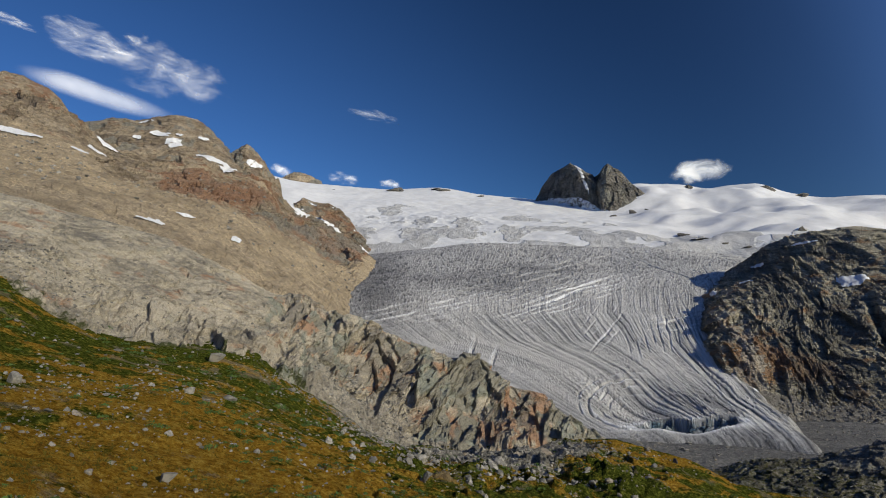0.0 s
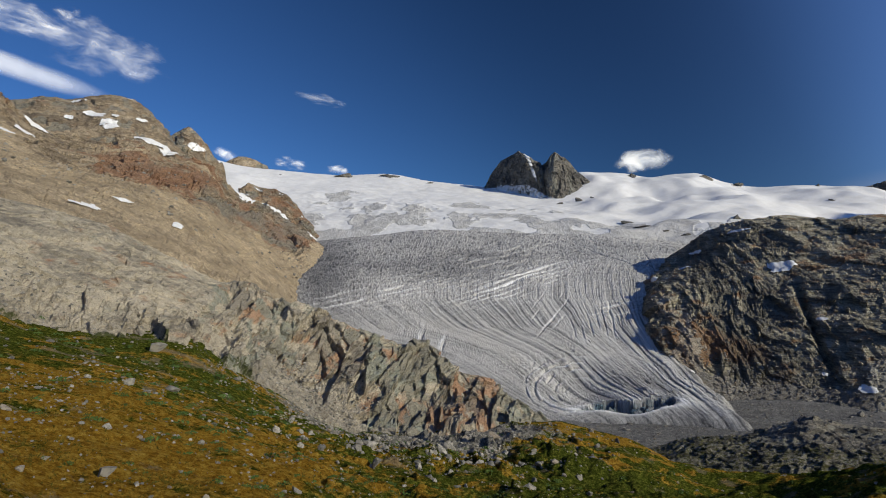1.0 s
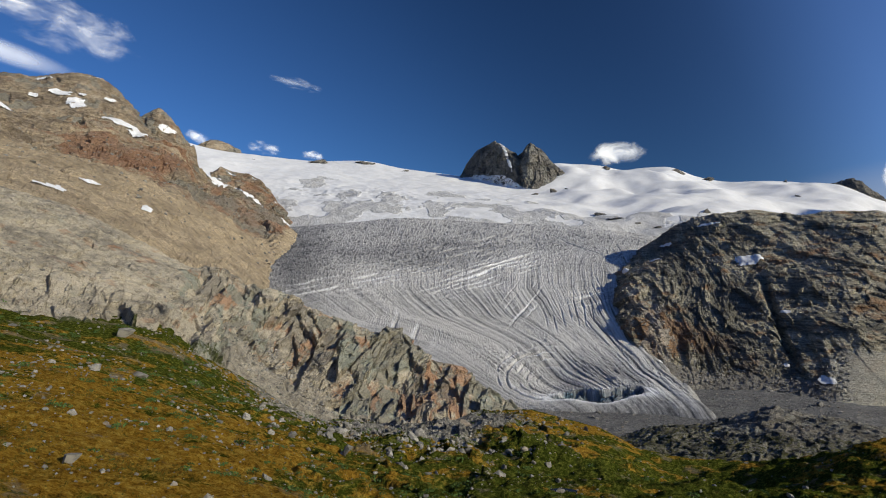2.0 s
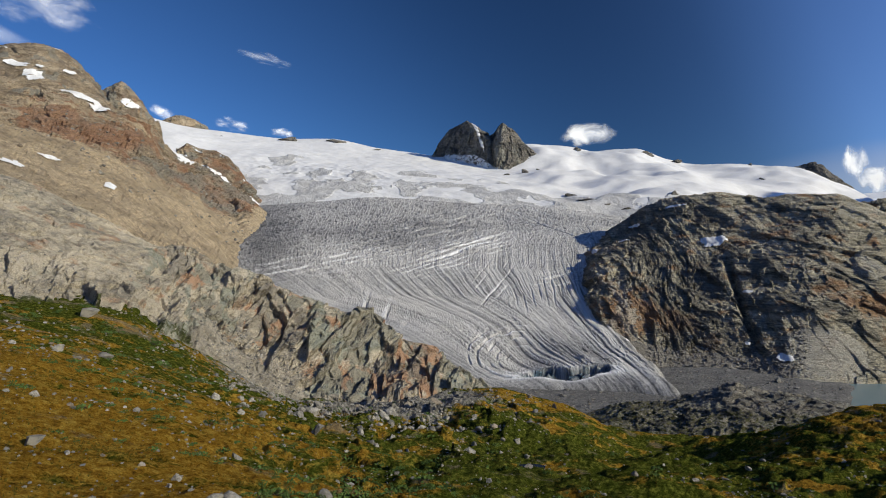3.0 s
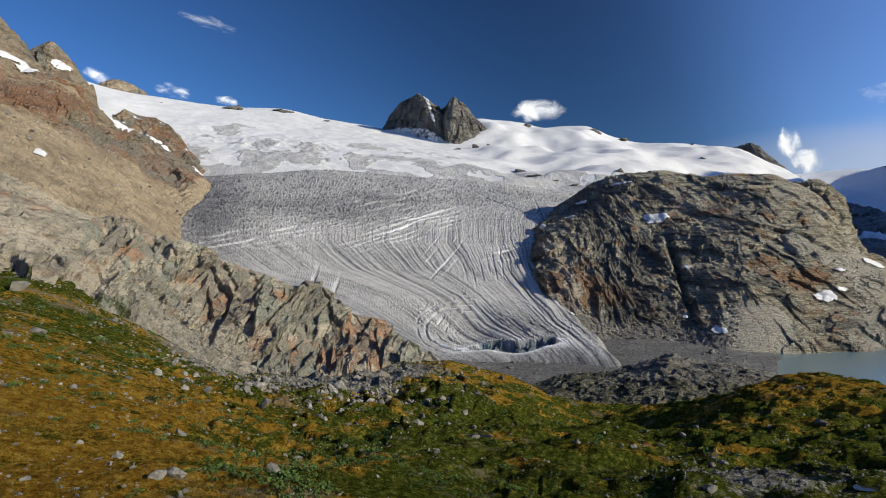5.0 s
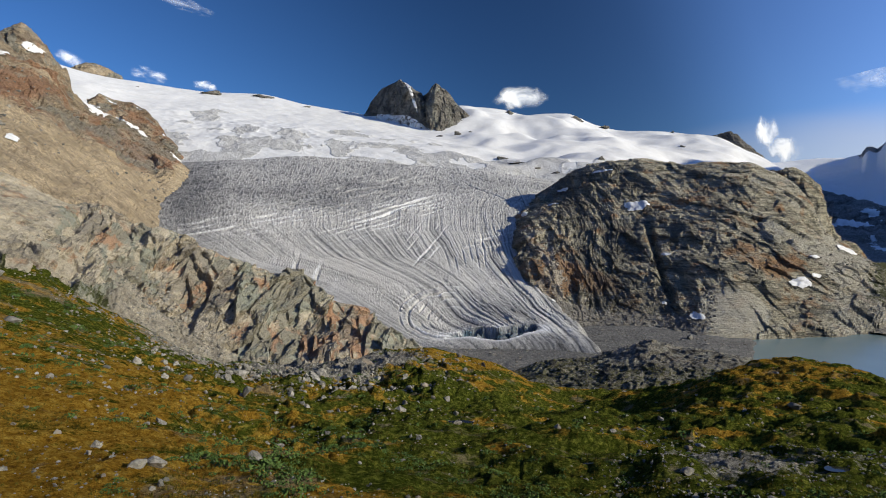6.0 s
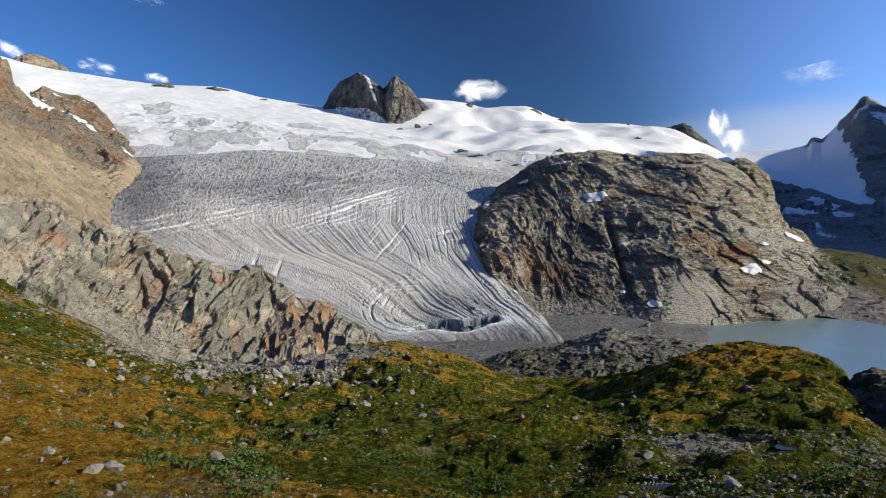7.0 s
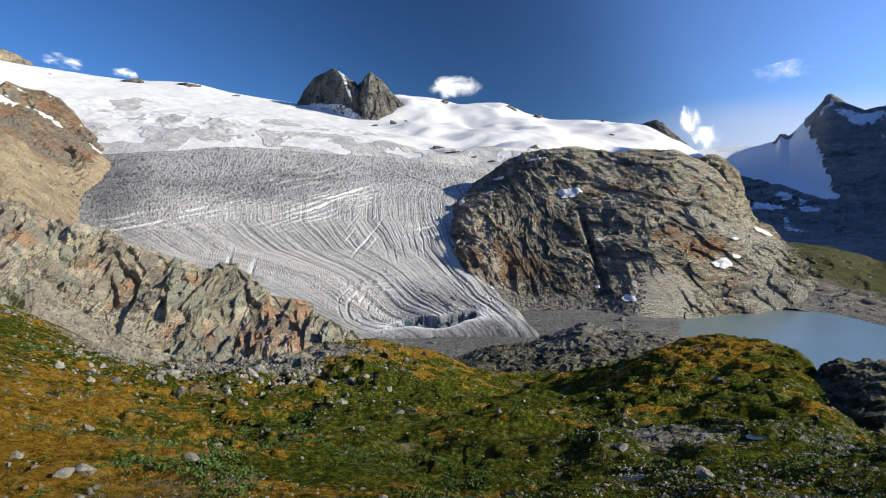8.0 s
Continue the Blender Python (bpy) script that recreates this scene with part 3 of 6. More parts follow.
KNOLL_CREST = [(109.8, 289.9, -86.8), (121.6, 287.3, -82.1), (144.6, 279.9, -75.2), (156.5, 276.8, -74.6), (165.2, 274, -73), (180.5, 270.3, -68.8), (191.9, 266, -65.7), (202.5, 260.6, -67.1), (213.7, 251.5, -67.9), (223.5, 245.5, -69.8), (233.6, 240.1, -72.6), (241.4, 232.3, -77.7), (248.7, 224.4, -86.4)]
BLUFF_FOOT = [(121, 88.7, -44), (130.9, 92, -45.8), (125.4, 82.4, -45.6), (120.3, 71.6, -46.2), (129.8, 52.4, -50), (136.9, 29.1, -48)]
BLUFF_MID = [(133, 97.6, -47.9), (140.7, 98.9, -45.8), (140.3, 92.5, -43.9), (137.3, 82.2, -41.7), (148.3, 59.9, -42), (156.5, 33.3, -40)]
BLUFF_CREST = [(149.1, 109.5, -51.5), (155.1, 109.8, -45.4), (158, 109.1, -43.5), (160.3, 107.5, -41.8), (161.7, 105.4, -42.2), (163.3, 102.8, -41.2), (162.8, 97.9, -41), (176.2, 71.2, -38), (185.8, 39.5, -36)]
# boulders: x, y, size in metres
BOULDERS = [(-25.3, 55.5, 2.4), (-29.3, 50.4, 1.3), (-6, 140.2, 4.6), (-21.9, 53.9, 0.9), (-59.3, 83.3, 3.3), (-45.2, 73.1, 1.1), (-41.6, 68.5, 1.5), (-31.8, 70.8, 1.5), (-19, 139.7, 2.2), (-65.6, 173.8, 7.0), (-50.5, 120.7, 3.5), (-45, 128.4, 3.6), (-19.1, 139.8, 2.4), (-6, 159.9, 4.3), (-16.4, 107.4, 1.9), (31.3, 197.6, 5.8), (13.4, 151.2, 4.4), (-10.8, 66.3, 1.7), (1.1, 69.8, 1.5), (8.9, 74.1, 0.9), (-7.6, 46.2, 1.8), (-8.7, 44.7, 1.6), (-6.8, 41.3, 0.9), (-12.8, 51.3, 1.2), (-1.4, 53.8, 1.6), (20.5, 130.7, 2.6), (76.2, 102.1, 2.5), (61.3, 75.1, 1.2), (41.1, 50.4, 2.0), (114, 105.4, 3.6), (51.9, 39.4, 0.9), (54.2, 39.5, 1.1), (43.6, 83.8, 1.5), (36.2, 35, 1.9)]
# patches of old snow on each land: x, y, z, width, height
OLD_SNOW_PLACES = {
    "mountain": [(-623.6, 863, 254.4, 62, 14), (-605.1, 1087.5, 299.3, 50, 19), (-564.5, 921.7, 240.7, 25, 7), (-575.7, 987.7, 257.2, 29, 9), (-440.8, 1159.5, 288.7, 66, 22), (-347.5, 965.4, 208.5, 28, 16), (-299.8, 613.2, 84.8, 32, 6), (-249.9, 720.4, 75.2, 12, 7), (-272.2, 1094.7, 158, 17, 6), (-305, 710, 103.8, 26, 4), (-308.1, 1364.2, 215.4, 48, 24), (-232, 1233.3, 159.8, 21, 10), (-212.1, 1212.1, 138.3, 16, 9), (-169.8, 1388, 126.3, 37, 13)],
    "mountain_shoulder": [(-815.4, 1715.4, 489.9, 66, 17), (-758.7, 1685.3, 454.2, 50, 25), (-857.5, 1670, 466.9, 25, 11), (-711.7, 1772.8, 487.9, 30, 9), (-765, 1728, 488.9, 22, 11), (-774.7, 1840.2, 566.4, 35, 8), (-891.5, 1791.3, 545.6, 43, 12)],
    "rock_horn": [(-674.7, 2146.9, 490.7, 56, 17)],
    "rock_hump": [(479.2, 708.2, 8.5, 37, 24), (468.6, 900.2, 36.7, 32, 11), (425.3, 847.9, 12.6, 25, 6), (384.9, 861.6, -1.9, 14, 14), (506.6, 842.2, 64.2, 37, 8), (516.7, 479.5, -69, 23, 15), (543.6, 484.8, -63.4, 11, 5), (728.2, 606, -48.8, 32, 14), (575.5, 516.3, -46.5, 12, 4), (389.9, 472.7, -96, 20, 9), (433.4, 580.1, -46.3, 12, 5), (382.5, 514.2, -90.2, 6, 5)],
    "glacier": [(341.9, 787.6, -23.1, 10, 6), (254.6, 499.3, -83.6, 6, 3)],
}
# ponds: x, y, half widths
PONDS = [(30.6, 96.1, 2.0, 1.0), (35.6, 61.6, 1.5, 0.55), (61.7, 51.1, 1.1, 0.6), (30.6, 38.5, 2.0, 0.3)]
# rocks in the snow: x, y, z, width, height
SNOW_ROCKS = [
    (-279.5, 3598.3, 643.8, 140, 30),
    (-6.2, 3598.5, 641.4, 190, 34),
    (1396.4, 3396.3, 598.6, 77, 21),
    (1748.6, 3232.3, 557.8, 105, 35),
    (1928.5, 3200.6, 502.2, 85, 21),
    (867.1, 2702.4, 357.7, 59, 38),
    (1006.9, 1698.8, 162.5, 74, 30),
    (-626.2, 3439.2, 629.6, 33, 13),
    (223.4, 3467.3, 576.7, 46, 13),
    (1993.2, 2558.4, 324.5, 49, 21),
    (2227.5, 2964.7, 455.4, 49, 21),
    (791.8, 1991.9, 192.7, 57, 10),
    (719.2, 1672.6, 145.1, 58, 9),
    (745.2, 1594.9, 125.1, 66, 8),
    (774.3, 1540.8, 109.6, 52, 8),
    (1103.7, 2117.5, 241.5, 32, 11),
    (767.7, 2687.3, 344.9, 37, 16),
    (953, 2779.3, 382.5, 33, 14),
]
# clouds: kind, x, y, z, width, height, tilt
CLOUDS = [
    ("wisp", -2148, 3609, 1619, 634, 279, -4),
    ("wisp", -2085, 3673, 1554, 592, 127, -3),
    ("wisp", -1757, 3863, 1498, 887, 423, -2),
    ("smooth", -2216, 3916, 1373, 1180, 200, 2),
    ("wisp", -480, 4276, 1319, 423, 101, 4),
    ("puff", 1776, 4053, 817, 480, 200, -8),
    ("veil", -1138, 4254, 925, 210, 100, 20),
    ("wisp", -702, 4357, 879, 296, 110, 0),
    ("veil", -383, 4405, 839, 190, 80, 0),
    ("puff", 3125, 3195, 526, 170, 215, 0),
    ("puff", 3198, 3140, 405, 250, 180, 0),
    ("haze", 3712, 2514, 387, 3380, 718, -3),
    ("wisp", 3467, 2758, 793, 423, 118, -10),
    ("wisp", -2479, 3375, 1649, 296, 85, 0),
    ("wisp", -1900, 3726, 1661, 254, 135, 0),
]

# ---- shaping ----
def hashed(ix, iy, iz, seed):
    h = (ix * 374761393 + iy * 668265263 + iz * 2147483647 + seed * 144665) & 0xFFFFFFFF
    h = ((h ^ (h >> 13)) * 1274126177) & 0xFFFFFFFF
    h = ((h ^ (h >> 16)) * 2246822519) & 0xFFFFFFFF
    return h ^ (h >> 15)


def grain(p, seed=0):
    """Gradient noise, about -1 to 1, at the points p (..., 3)."""
    base = np.floor(p).astype(np.int64)
    f = p - base
    w = f * f * f * (f * (f * 6 - 15) + 10)
    total = np.zeros(p.shape[:-1])
    for dx in (0, 1):
        for dy in (0, 1):
            for dz in (0, 1):
                h = hashed(base[..., 0] + dx, base[..., 1] + dy, base[..., 2] + dz, seed)
                g = ((h & 255) / 127.5 - 1) * (f[..., 0] - dx) + (((h >> 8) & 255) / 127.5 - 1) * (f[..., 1] - dy) + (((h >> 16) & 255) / 127.5 - 1) * (f[..., 2] - dz)
                total += g * (w[..., 0] if dx else 1 - w[..., 0]) * (w[..., 1] if dy else 1 - w[..., 1]) * (w[..., 2] if dz else 1 - w[..., 2])
    return total * 1.1


def fractal(p, size, octaves=5, gain=0.5, seed=0, ridged=False):
    """Sum of octaves of noise; size: metres of the largest form."""
    total, amp, q = 0.0, 1.0, p / size
    for k in range(octaves):
        g = grain(q, seed + k * 17)
        total = total + amp * ((1 - 2 * np.abs(g)) if ridged else g)
        amp, q = amp * gain, q * 2.03 + 11.3
    return total


def spline(t, ys, at):
    """Monotone cubic through knots t and values ys (len(t), ...), at the places at."""
    t, ys = np.asarray(t, float), np.asarray(ys, float)
    if len(t) == 1:
        return np.repeat(ys, len(at), 0)
    wide = (slice(None),) + (None,) * (ys.ndim - 1)
    h = np.diff(t)[wide]
    d = np.diff(ys, axis=0) / h
    m = np.zeros_like(ys)
    m[0], m[-1] = d[0], d[-1]
    if len(t) > 2:
        a, b = d[:-1], d[1:]
        same = a * b > 0
        m[1:-1] = np.where(same, 2 * a * b / np.where(same, a + b, 1), 0)
    x = np.clip(at, t[0], t[-1])
    k = np.clip(np.searchsorted(t, x, side="right") - 1, 0, len(t) - 2)
    hh = (t[k + 1] - t[k])[wide]
    s = (x - t[k])[wide] / hh
    return (2 * s**3 - 3 * s**2 + 1) * ys[k] + (s**3 - 2 * s**2 + s) * hh * m[k] + (3 * s**2 - 2 * s**3) * ys[k + 1] + (s**3 - s**2) * hh * m[k + 1]


def sheet(lines, bearings, steps, back=None, sharp=False):
    """A land surface spanned over control lines that follow one another outwards. Returns points (n, m, 3), bearing and rank of each point."""
    rows = []
    for one in lines:
        q = np.array(one)
        az = np.degrees(np.arctan2(q[:, 0], q[:, 1]))
        if len(q) == 2 and abs(abs(az[0]) - 180) < 1e-6:
            az = np.array([-180.0, 180.0])
        if len(q) > 2 and az[0] > 179.9:
            az[0] = -180
        out = np.hypot(q[:, 0], q[:, 1])
        if sharp:
            rows.append(np.stack([np.interp(bearings, az, out), np.interp(bearings, az, q[:, 2])], 1))
        else:
            rows.append(spline(az, np.stack([out, q[:, 2]], 1), bearings))
    if back:
        last = rows[-1].copy()
        last[:, 0] *= 1 + back[0]
        last[:, 1] -= back[1] * rows[-1][:, 0] * back[0]
        rows.append(last)
        steps = [*steps, 14]
    at = np.concatenate([k + np.arange(s) / s for k, s in enumerate(steps)] + [[len(rows) - 1]])
    dz = spline(np.arange(len(rows)), np.array(rows), at)
    a = np.radians(bearings)[None, :]
    p = np.stack([dz[..., 0] * np.sin(a), dz[..., 0] * np.cos(a), dz[..., 1]], -1)
    return p, np.broadcast_to(bearings[None, :], p.shape[:2]), np.broadcast_to(at[:, None], p.shape[:2])


def normals(p):
    n = np.cross(np.gradient(p, axis=1), np.gradient(p, axis=0))
    n /= np.linalg.norm(n, axis=-1, keepdims=True) + 1e-9
    return n * np.where(n[..., 2:] < 0, -1, 1)


def reach(p):
    return np.hypot(p[..., 0], p[..., 1])


def ramp(x, low, high):
    s = np.clip((x - low) / (high - low), 0, 1)
    return s * s * (3 - 2 * s)


def bell(x, centre, width):
    return np.exp(-(((x - centre) / width) ** 2))


def grid_object(name, p, material, masks=None, smooth=True, parent=None):
    """A mesh object from a grid of points (n, m, 3), with its masks as attributes."""
    n, m = p.shape[:2]
    k = np.arange(n * m, dtype=np.int32).reshape(n, m)
    quads = np.stack([k[:-1, :-1], k[:-1, 1:], k[1:, 1:], k[1:, :-1]], -1).reshape(-1, 4)
    return mesh_object(name, p.reshape(-1, 3), quads, material, {a: v.reshape(-1) for a, v in (masks or {}).items()}, smooth, parent)


def mesh_object(name, points, faces, material, masks=None, smooth=False, parent=None):
    data = bpy.data.meshes.new(name)
    count, sides = faces.shape
    data.vertices.add(len(points))
    data.vertices.foreach_set("co", np.ascontiguousarray(points, np.float32).ravel())
    data.loops.add(count * sides)
    data.loops.foreach_set("vertex_index", np.ascontiguousarray(faces, np.int32).ravel())
    data.polygons.add(count)
    data.polygons.foreach_set("loop_start", np.arange(0, count * sides, sides, dtype=np.int32))
    data.polygons.foreach_set("use_smooth", np.full(count, smooth))
    for key, v in (masks or {}).items():
        data.attributes.new(key, "FLOAT", "POINT").data.foreach_set("value", np.ascontiguousarray(v, np.float32))
    data.materials.append(material)
    data.update(calc_edges=True)
    ob = new(name, data)
    ob.parent = parent
    return ob


def setting(ob, label, category):
    return tagged(ob, label, category, kind="structure")


def facets(p, size, seed=0, tilt=1.0):
    """Broken rock faces: each block of about that size is a tilted plane. About -1 to 1."""
    q = p / size
    base = np.floor(q).astype(np.int64)
    best = np.full(q.shape[:-1], 9.0)
    value = np.zeros_like(best)
    for dx in (-1, 0, 1):
        for dy in (-1, 0, 1):
            for dz in (-1, 0, 1):
                c = base + (dx, dy, dz)
                h = hashed(c[..., 0], c[..., 1], c[..., 2], seed)
                g = hashed(c[..., 0], c[..., 1], c[..., 2], seed + 7)
                jit = np.stack([(h & 255), (h >> 8) & 255, (h >> 16) & 255], -1) / 255.0
                off = q - c - jit
                d = (off**2).sum(-1)
                lean = np.stack([(g & 255), (g >> 8) & 255, (g >> 16) & 255], -1) / 127.5 - 1
                v = ((g >> 24) & 255) / 127.5 - 1 + 1.3 * tilt * (lean * off).sum(-1)
                near = d < best
                value = np.where(near, v, value)
                best = np.where(near, d, best)
    return value * 0.6


def ledges(p, across, rise, period, seed, sharp=2.5):
    """Layered rock: steps along a dipping direction. across: the sideways coordinate. 0 to 1."""
    c = (p[..., 2] + rise * across) / period + 1.6 * fractal(p, period * 7, 3, 0.5, seed)
    k = np.floor(c)
    f = c - k
    size = (hashed(k.astype(np.int64), 3 + 0 * k.astype(np.int64), 5 + 0 * k.astype(np.int64), seed) & 255) / 255.0
    return f**sharp * (0.3 + 0.7 * size) * (0.55 + 0.45 * np.clip(1.5 * fractal(p, period * 4, 3, 0.5, seed + 3) + 0.5, 0, 1))


def strata(c, along, period, seed, sharp=2.0):
    """Thin dipping beds: a saw of ledges across c that break off and shift along the beds. 0 to about 1."""
    zero = 0 * c
    q = c / period + 1.5 * fractal(np.stack([along / (period * 6), c / (period * 3), zero], -1), 1, 5, 0.6, seed)
    k = np.floor(q)
    size = np.clip(0.35 + 1.6 * fractal(np.stack([along / (period * 2.5), k * 1.7, zero + seed], -1), 1, 2, 0.5, seed + 5), 0, 1.3)
    return (q - k) ** sharp * size


def blades(c, along, period, seed):
    """Leaning ribs of rock: broad faces towards growing c, short steep backs. Height about 0 to 1, and a random number for each rib."""
    zero = 0 * c
    q = c / period + 0.9 * fractal(np.stack([c / (6 * period), along / (5 * period), zero], -1), 1, 3, 0.5, seed + 3) + 1.3 * fractal(np.stack([c / (2.2 * period), along / (1.5 * period), zero], -1), 1, 5, 0.6, seed)
    k = np.floor(q)
    f = q - k
    n = k.astype(np.int64)
    pick = (hashed(n, 3 + 0 * n, 5 + 0 * n, seed) & 255) / 255.0
    size = np.clip(0.5 + 1.4 * fractal(np.stack([k * 1.37, along / (1.3 * period), zero + seed], -1), 1, 3, 0.55, seed + 5), 0, 1.4)
    return np.where(f < 0.12, f / 0.12, 1 - (f - 0.12) / 0.88) * size, pick


def lift(p):
    """Degrees by which points stand above eye level, seen from the stand."""
    return np.degrees(np.arctan2(p[..., 2] - EYE_HEIGHT, reach(p)))


def rooted(p, rank, depth, over=0.3):
    """Sinks the foot of a mass into the ground."""
    p[..., 2] -= depth * (1 - ramp(rank, 0, over))
    return p


def shifted(p, h):
    return p + normals(p) * np.asarray(h)[..., None]


def rock_masks(like, **given):
    return {k: given.get(k, 0) + 0 * like for k in ("veg", "rust", "snow", "scree", "tone")}


def level(at, *pairs):
    """Straight lines from pair to pair."""
    return np.interp(at, [q[0] for q in pairs], [q[1] for q in pairs])


LAND = {}


# ---- ground ----
def bearings_round(low, high, fine):
    return np.concatenate([np.linspace(-180, low, 50)[:-1], np.linspace(low, high, fine), np.linspace(high, 180, 50)[1:]])


def fan(low, high, count):
    return np.linspace(low, high, count)


MEADOW_LINES = [MEADOW_BROW, MEADOW_LIP, MEADOW_TOP, MEADOW_NEAR, MEADOW_MID, MEADOW_FAR, MEADOW_EDGE, MEADOW_DROP, BASIN_NEAR, BASIN_FAR, GROUND_RIM]
az = bearings_round(-46, 64, 700)
p, bearing, rank = sheet(MEADOW_LINES, az, [4, 6, 10, 56, 84, 70, 46, 22, 22, 10])
far = reach(p)
flat = p * (1, 1, 0)
near = ramp(far, 14, 40)
rough_part = bell(bearing, 6, 15) * bell(far, 175, 55)
calm = 1 - 0.7 * bell(bearing, -26, 14)
h = 1.5 * fractal(flat, 30, 4, 0.5, 3) * calm + 0.7 * fractal(flat, 7.0, 4, 0.55, 9) * (0.5 + 0.5 * calm) + 0.22 * fractal(flat, 1.8, 3, 0.6, 10, True) * (1 - ramp(far, 60, 150))
lobes = np.stack([np.radians(bearing) * far / 2.6, far, 0 * far], -1)
h += (0.75 * fractal(lobes, 7, 3, 0.5, 11) + 0.5 * fractal(lobes, 3.0, 3, 0.5, 12)) * ramp(far, 36, 60) * (0.45 + 0.55 * ramp(bearing, -12, 0))
h += rough_part * (3.4 * fractal(flat, 20, 4, 0.5, 13) + 1.5 * facets(flat, 9.0, 15, 2.0) + 0.7 * facets(flat, 3.6, 17, 1.5) + 0.35 * facets(flat, 1.6, 24))
h += ramp(bearing, -2, 8) * ramp(far, 42, 62) * (1 - ramp(far, 165, 215)) * (2.1 * fractal(flat, 20, 3, 0.5, 14) + 1.4 * fractal(flat, 8.5, 3, 0.5, 16))
h += 0.8 * bell(bearing, 46, 14) * ramp(far, 60, 100) * facets(flat, 4.0, 19)
h += ramp(bearing, 3, 12) * (1 - ramp(bearing, 44, 52)) * ramp(far, 42, 60) * (1 - ramp(far, 150, 190)) * (1.5 * fractal(lobes, 15, 3, 0.5, 28) + 0.9 * fractal(lobes, 6, 3, 0.5, 29))
humps = 0.5 + 0.5 * ramp(bearing, -16, -4)
h += humps * ramp(far, 45, 70) * (1 - ramp(far, 205, 235)) * (1.1 * np.abs(fractal(lobes * 1.0, 12, 4, 0.5, 18)) * 2 - 0.8 + 0.8 * facets(flat + 3 * fractal(flat, 9, 2, 0.5, 20)[..., None], 6.5, 23) * (0.3 + 0.7 * bell(bearing, 2, 14)))
h -= 8.0 * bell(bearing, 31, 6) * bell(far, 178, 24)
p[..., 2] += h * near * (1 - 0.45 * ramp(far, 300, 420))
p[0] = (0, 0, 0.1)
POND_LEVELS = []
LAND["ground"] = (p, az)
for x, y, wide, deep in PONDS:
    off = np.hypot((p[..., 0] - x) / wide, (p[..., 1] - y) / deep)
    low = p[..., 2][off < 1.0].min() + 0.1
    hollow = 1 - ramp(off + 0.3 * fractal(flat, 3, 3, 0.5, 27), 0.85, 1.7)
    p[..., 2] = p[..., 2] * (1 - hollow) + (low - 0.35) * hollow
    POND_LEVELS.append(low)
ground_masks = {
    # less heath on the right: greener turf, darkened also in place of shade
    "heath": 0.45 * bell(far, 41, 9) * bell(bearing, 5, 26) + 0.72 * bell(bearing, -22, 20) * bell(far, 70, 65) + 0.5 * bell(bearing, 45, 8) * bell(far, 200, 45) + 0.5 * bell(bearing, 17, 9) * bell(far, 215, 35) - 0.12 * ramp(bearing, 0, 20) - 0.15 * bell(bearing, 10, 16) * bell(far, 75, 30) + 0.03 + 0.6 * fractal(lobes, 7, 3, 0.5, 11),
    "stony": 0.5 * bell(bearing, 9, 9) * bell(far, 216, 24) + 0.66 * bell(bearing, 3, 11) * bell(far, 178, 42) + 0.55 * bell(bearing, 43, 9) * bell(far, 80, 32) + 0.40 * bell(bearing, -9, 8) * bell(far, 208, 26) + 0.3 * bell(bearing, -30, 10) * bell(far, 120, 60) + 0.4 * bell(bearing, 57, 6),
    "gravel": ramp(far, 245, 300) * (1 - ramp(bearing, 46, 50) * ramp(far, 600, 800)),
}
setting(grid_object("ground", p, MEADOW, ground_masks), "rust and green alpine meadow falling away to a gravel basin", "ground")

# ---- rock masses ----
p, bearing, rank = sheet([SLAB_FOOT, SLAB_LOW, SLAB_HIGH, SLAB_CREST], np.concatenate([np.linspace(-54, -40, 60), np.linspace(-40, 16.2, 780)[1:]]), [52, 68, 66], (0.12, 0.5))
side, up = np.radians(bearing) * 260, lift(p)
zero = 0 * rank
broken = ramp(bearing, -17.5, -14)
flutes = (1 - ramp(rank, 0.95, 1.45)) * ramp(bearing, -36, -30) * (1 - broken)
slabs = (1 - broken) * (1 - flutes)
lean = side - 0.8 * p[..., 2]
big, hue = blades(lean, p[..., 2], 15, 21)
mid, hue_mid = blades(lean + 0.2 * p[..., 2], p[..., 2], 6, 22)
gut, hue_gut = blades(side - 0.3 * p[..., 2], p[..., 2], 12, 24)
crumble = fractal(p, 5, 4, 0.6, 25, True)
along, beds = side - 0.5 * p[..., 2], p[..., 2] + 0.42 * side
blocks = np.stack([lean, reach(p) * 0.6, (p[..., 2] + 0.5 * side) * 0.42], -1)
blocks = blocks + 1.2 * np.stack([fractal(p, 14, 3, 0.5, 36 + k) for k in range(3)], -1)
plates = np.stack([along * 0.4, reach(p) * 0.6, beds], -1)
plates = plates + 2.5 * np.stack([fractal(p, 20, 3, 0.5, 46 + k) for k in range(3)], -1)
h = 2.6 * fractal(p, 40, 4, 0.5, 26)
h += broken * (2.4 * big + 0.5 * mid + 3.4 * facets(blocks, 22, 49) + 3.0 * facets(blocks, 11, 35) + 1.5 * facets(blocks, 5, 34) + 0.3 * facets(blocks, 2.4, 39) + 0.2 * crumble - 1.8)
h += flutes * (1.6 * gut + 0.8 * mid + 2.0 * facets(blocks, 11, 37) + 1.0 * facets(blocks, 4.5, 38) + 0.4 * crumble - 1.2)
h += slabs * (1.6 * facets(plates, 13, 40, 0.8) + 0.9 * facets(plates, 5, 41) + 0.4 * facets(plates, 2.2, 42) + 1.2 * strata(beds, along, 11, 27, 3.0) + 0.2 * crumble)
talus = bell(bearing, -8.5, 4.6) * (1 - ramp(rank, 0.7, 1.2)) + 0.8 * bell(bearing, -1.5, 3) * (1 - ramp(rank, 0.3, 0.6))
talus = np.clip(talus + 0.35 * fractal(p, 12, 3, 0.5, 30) * (talus > 0.02), 0, 1)
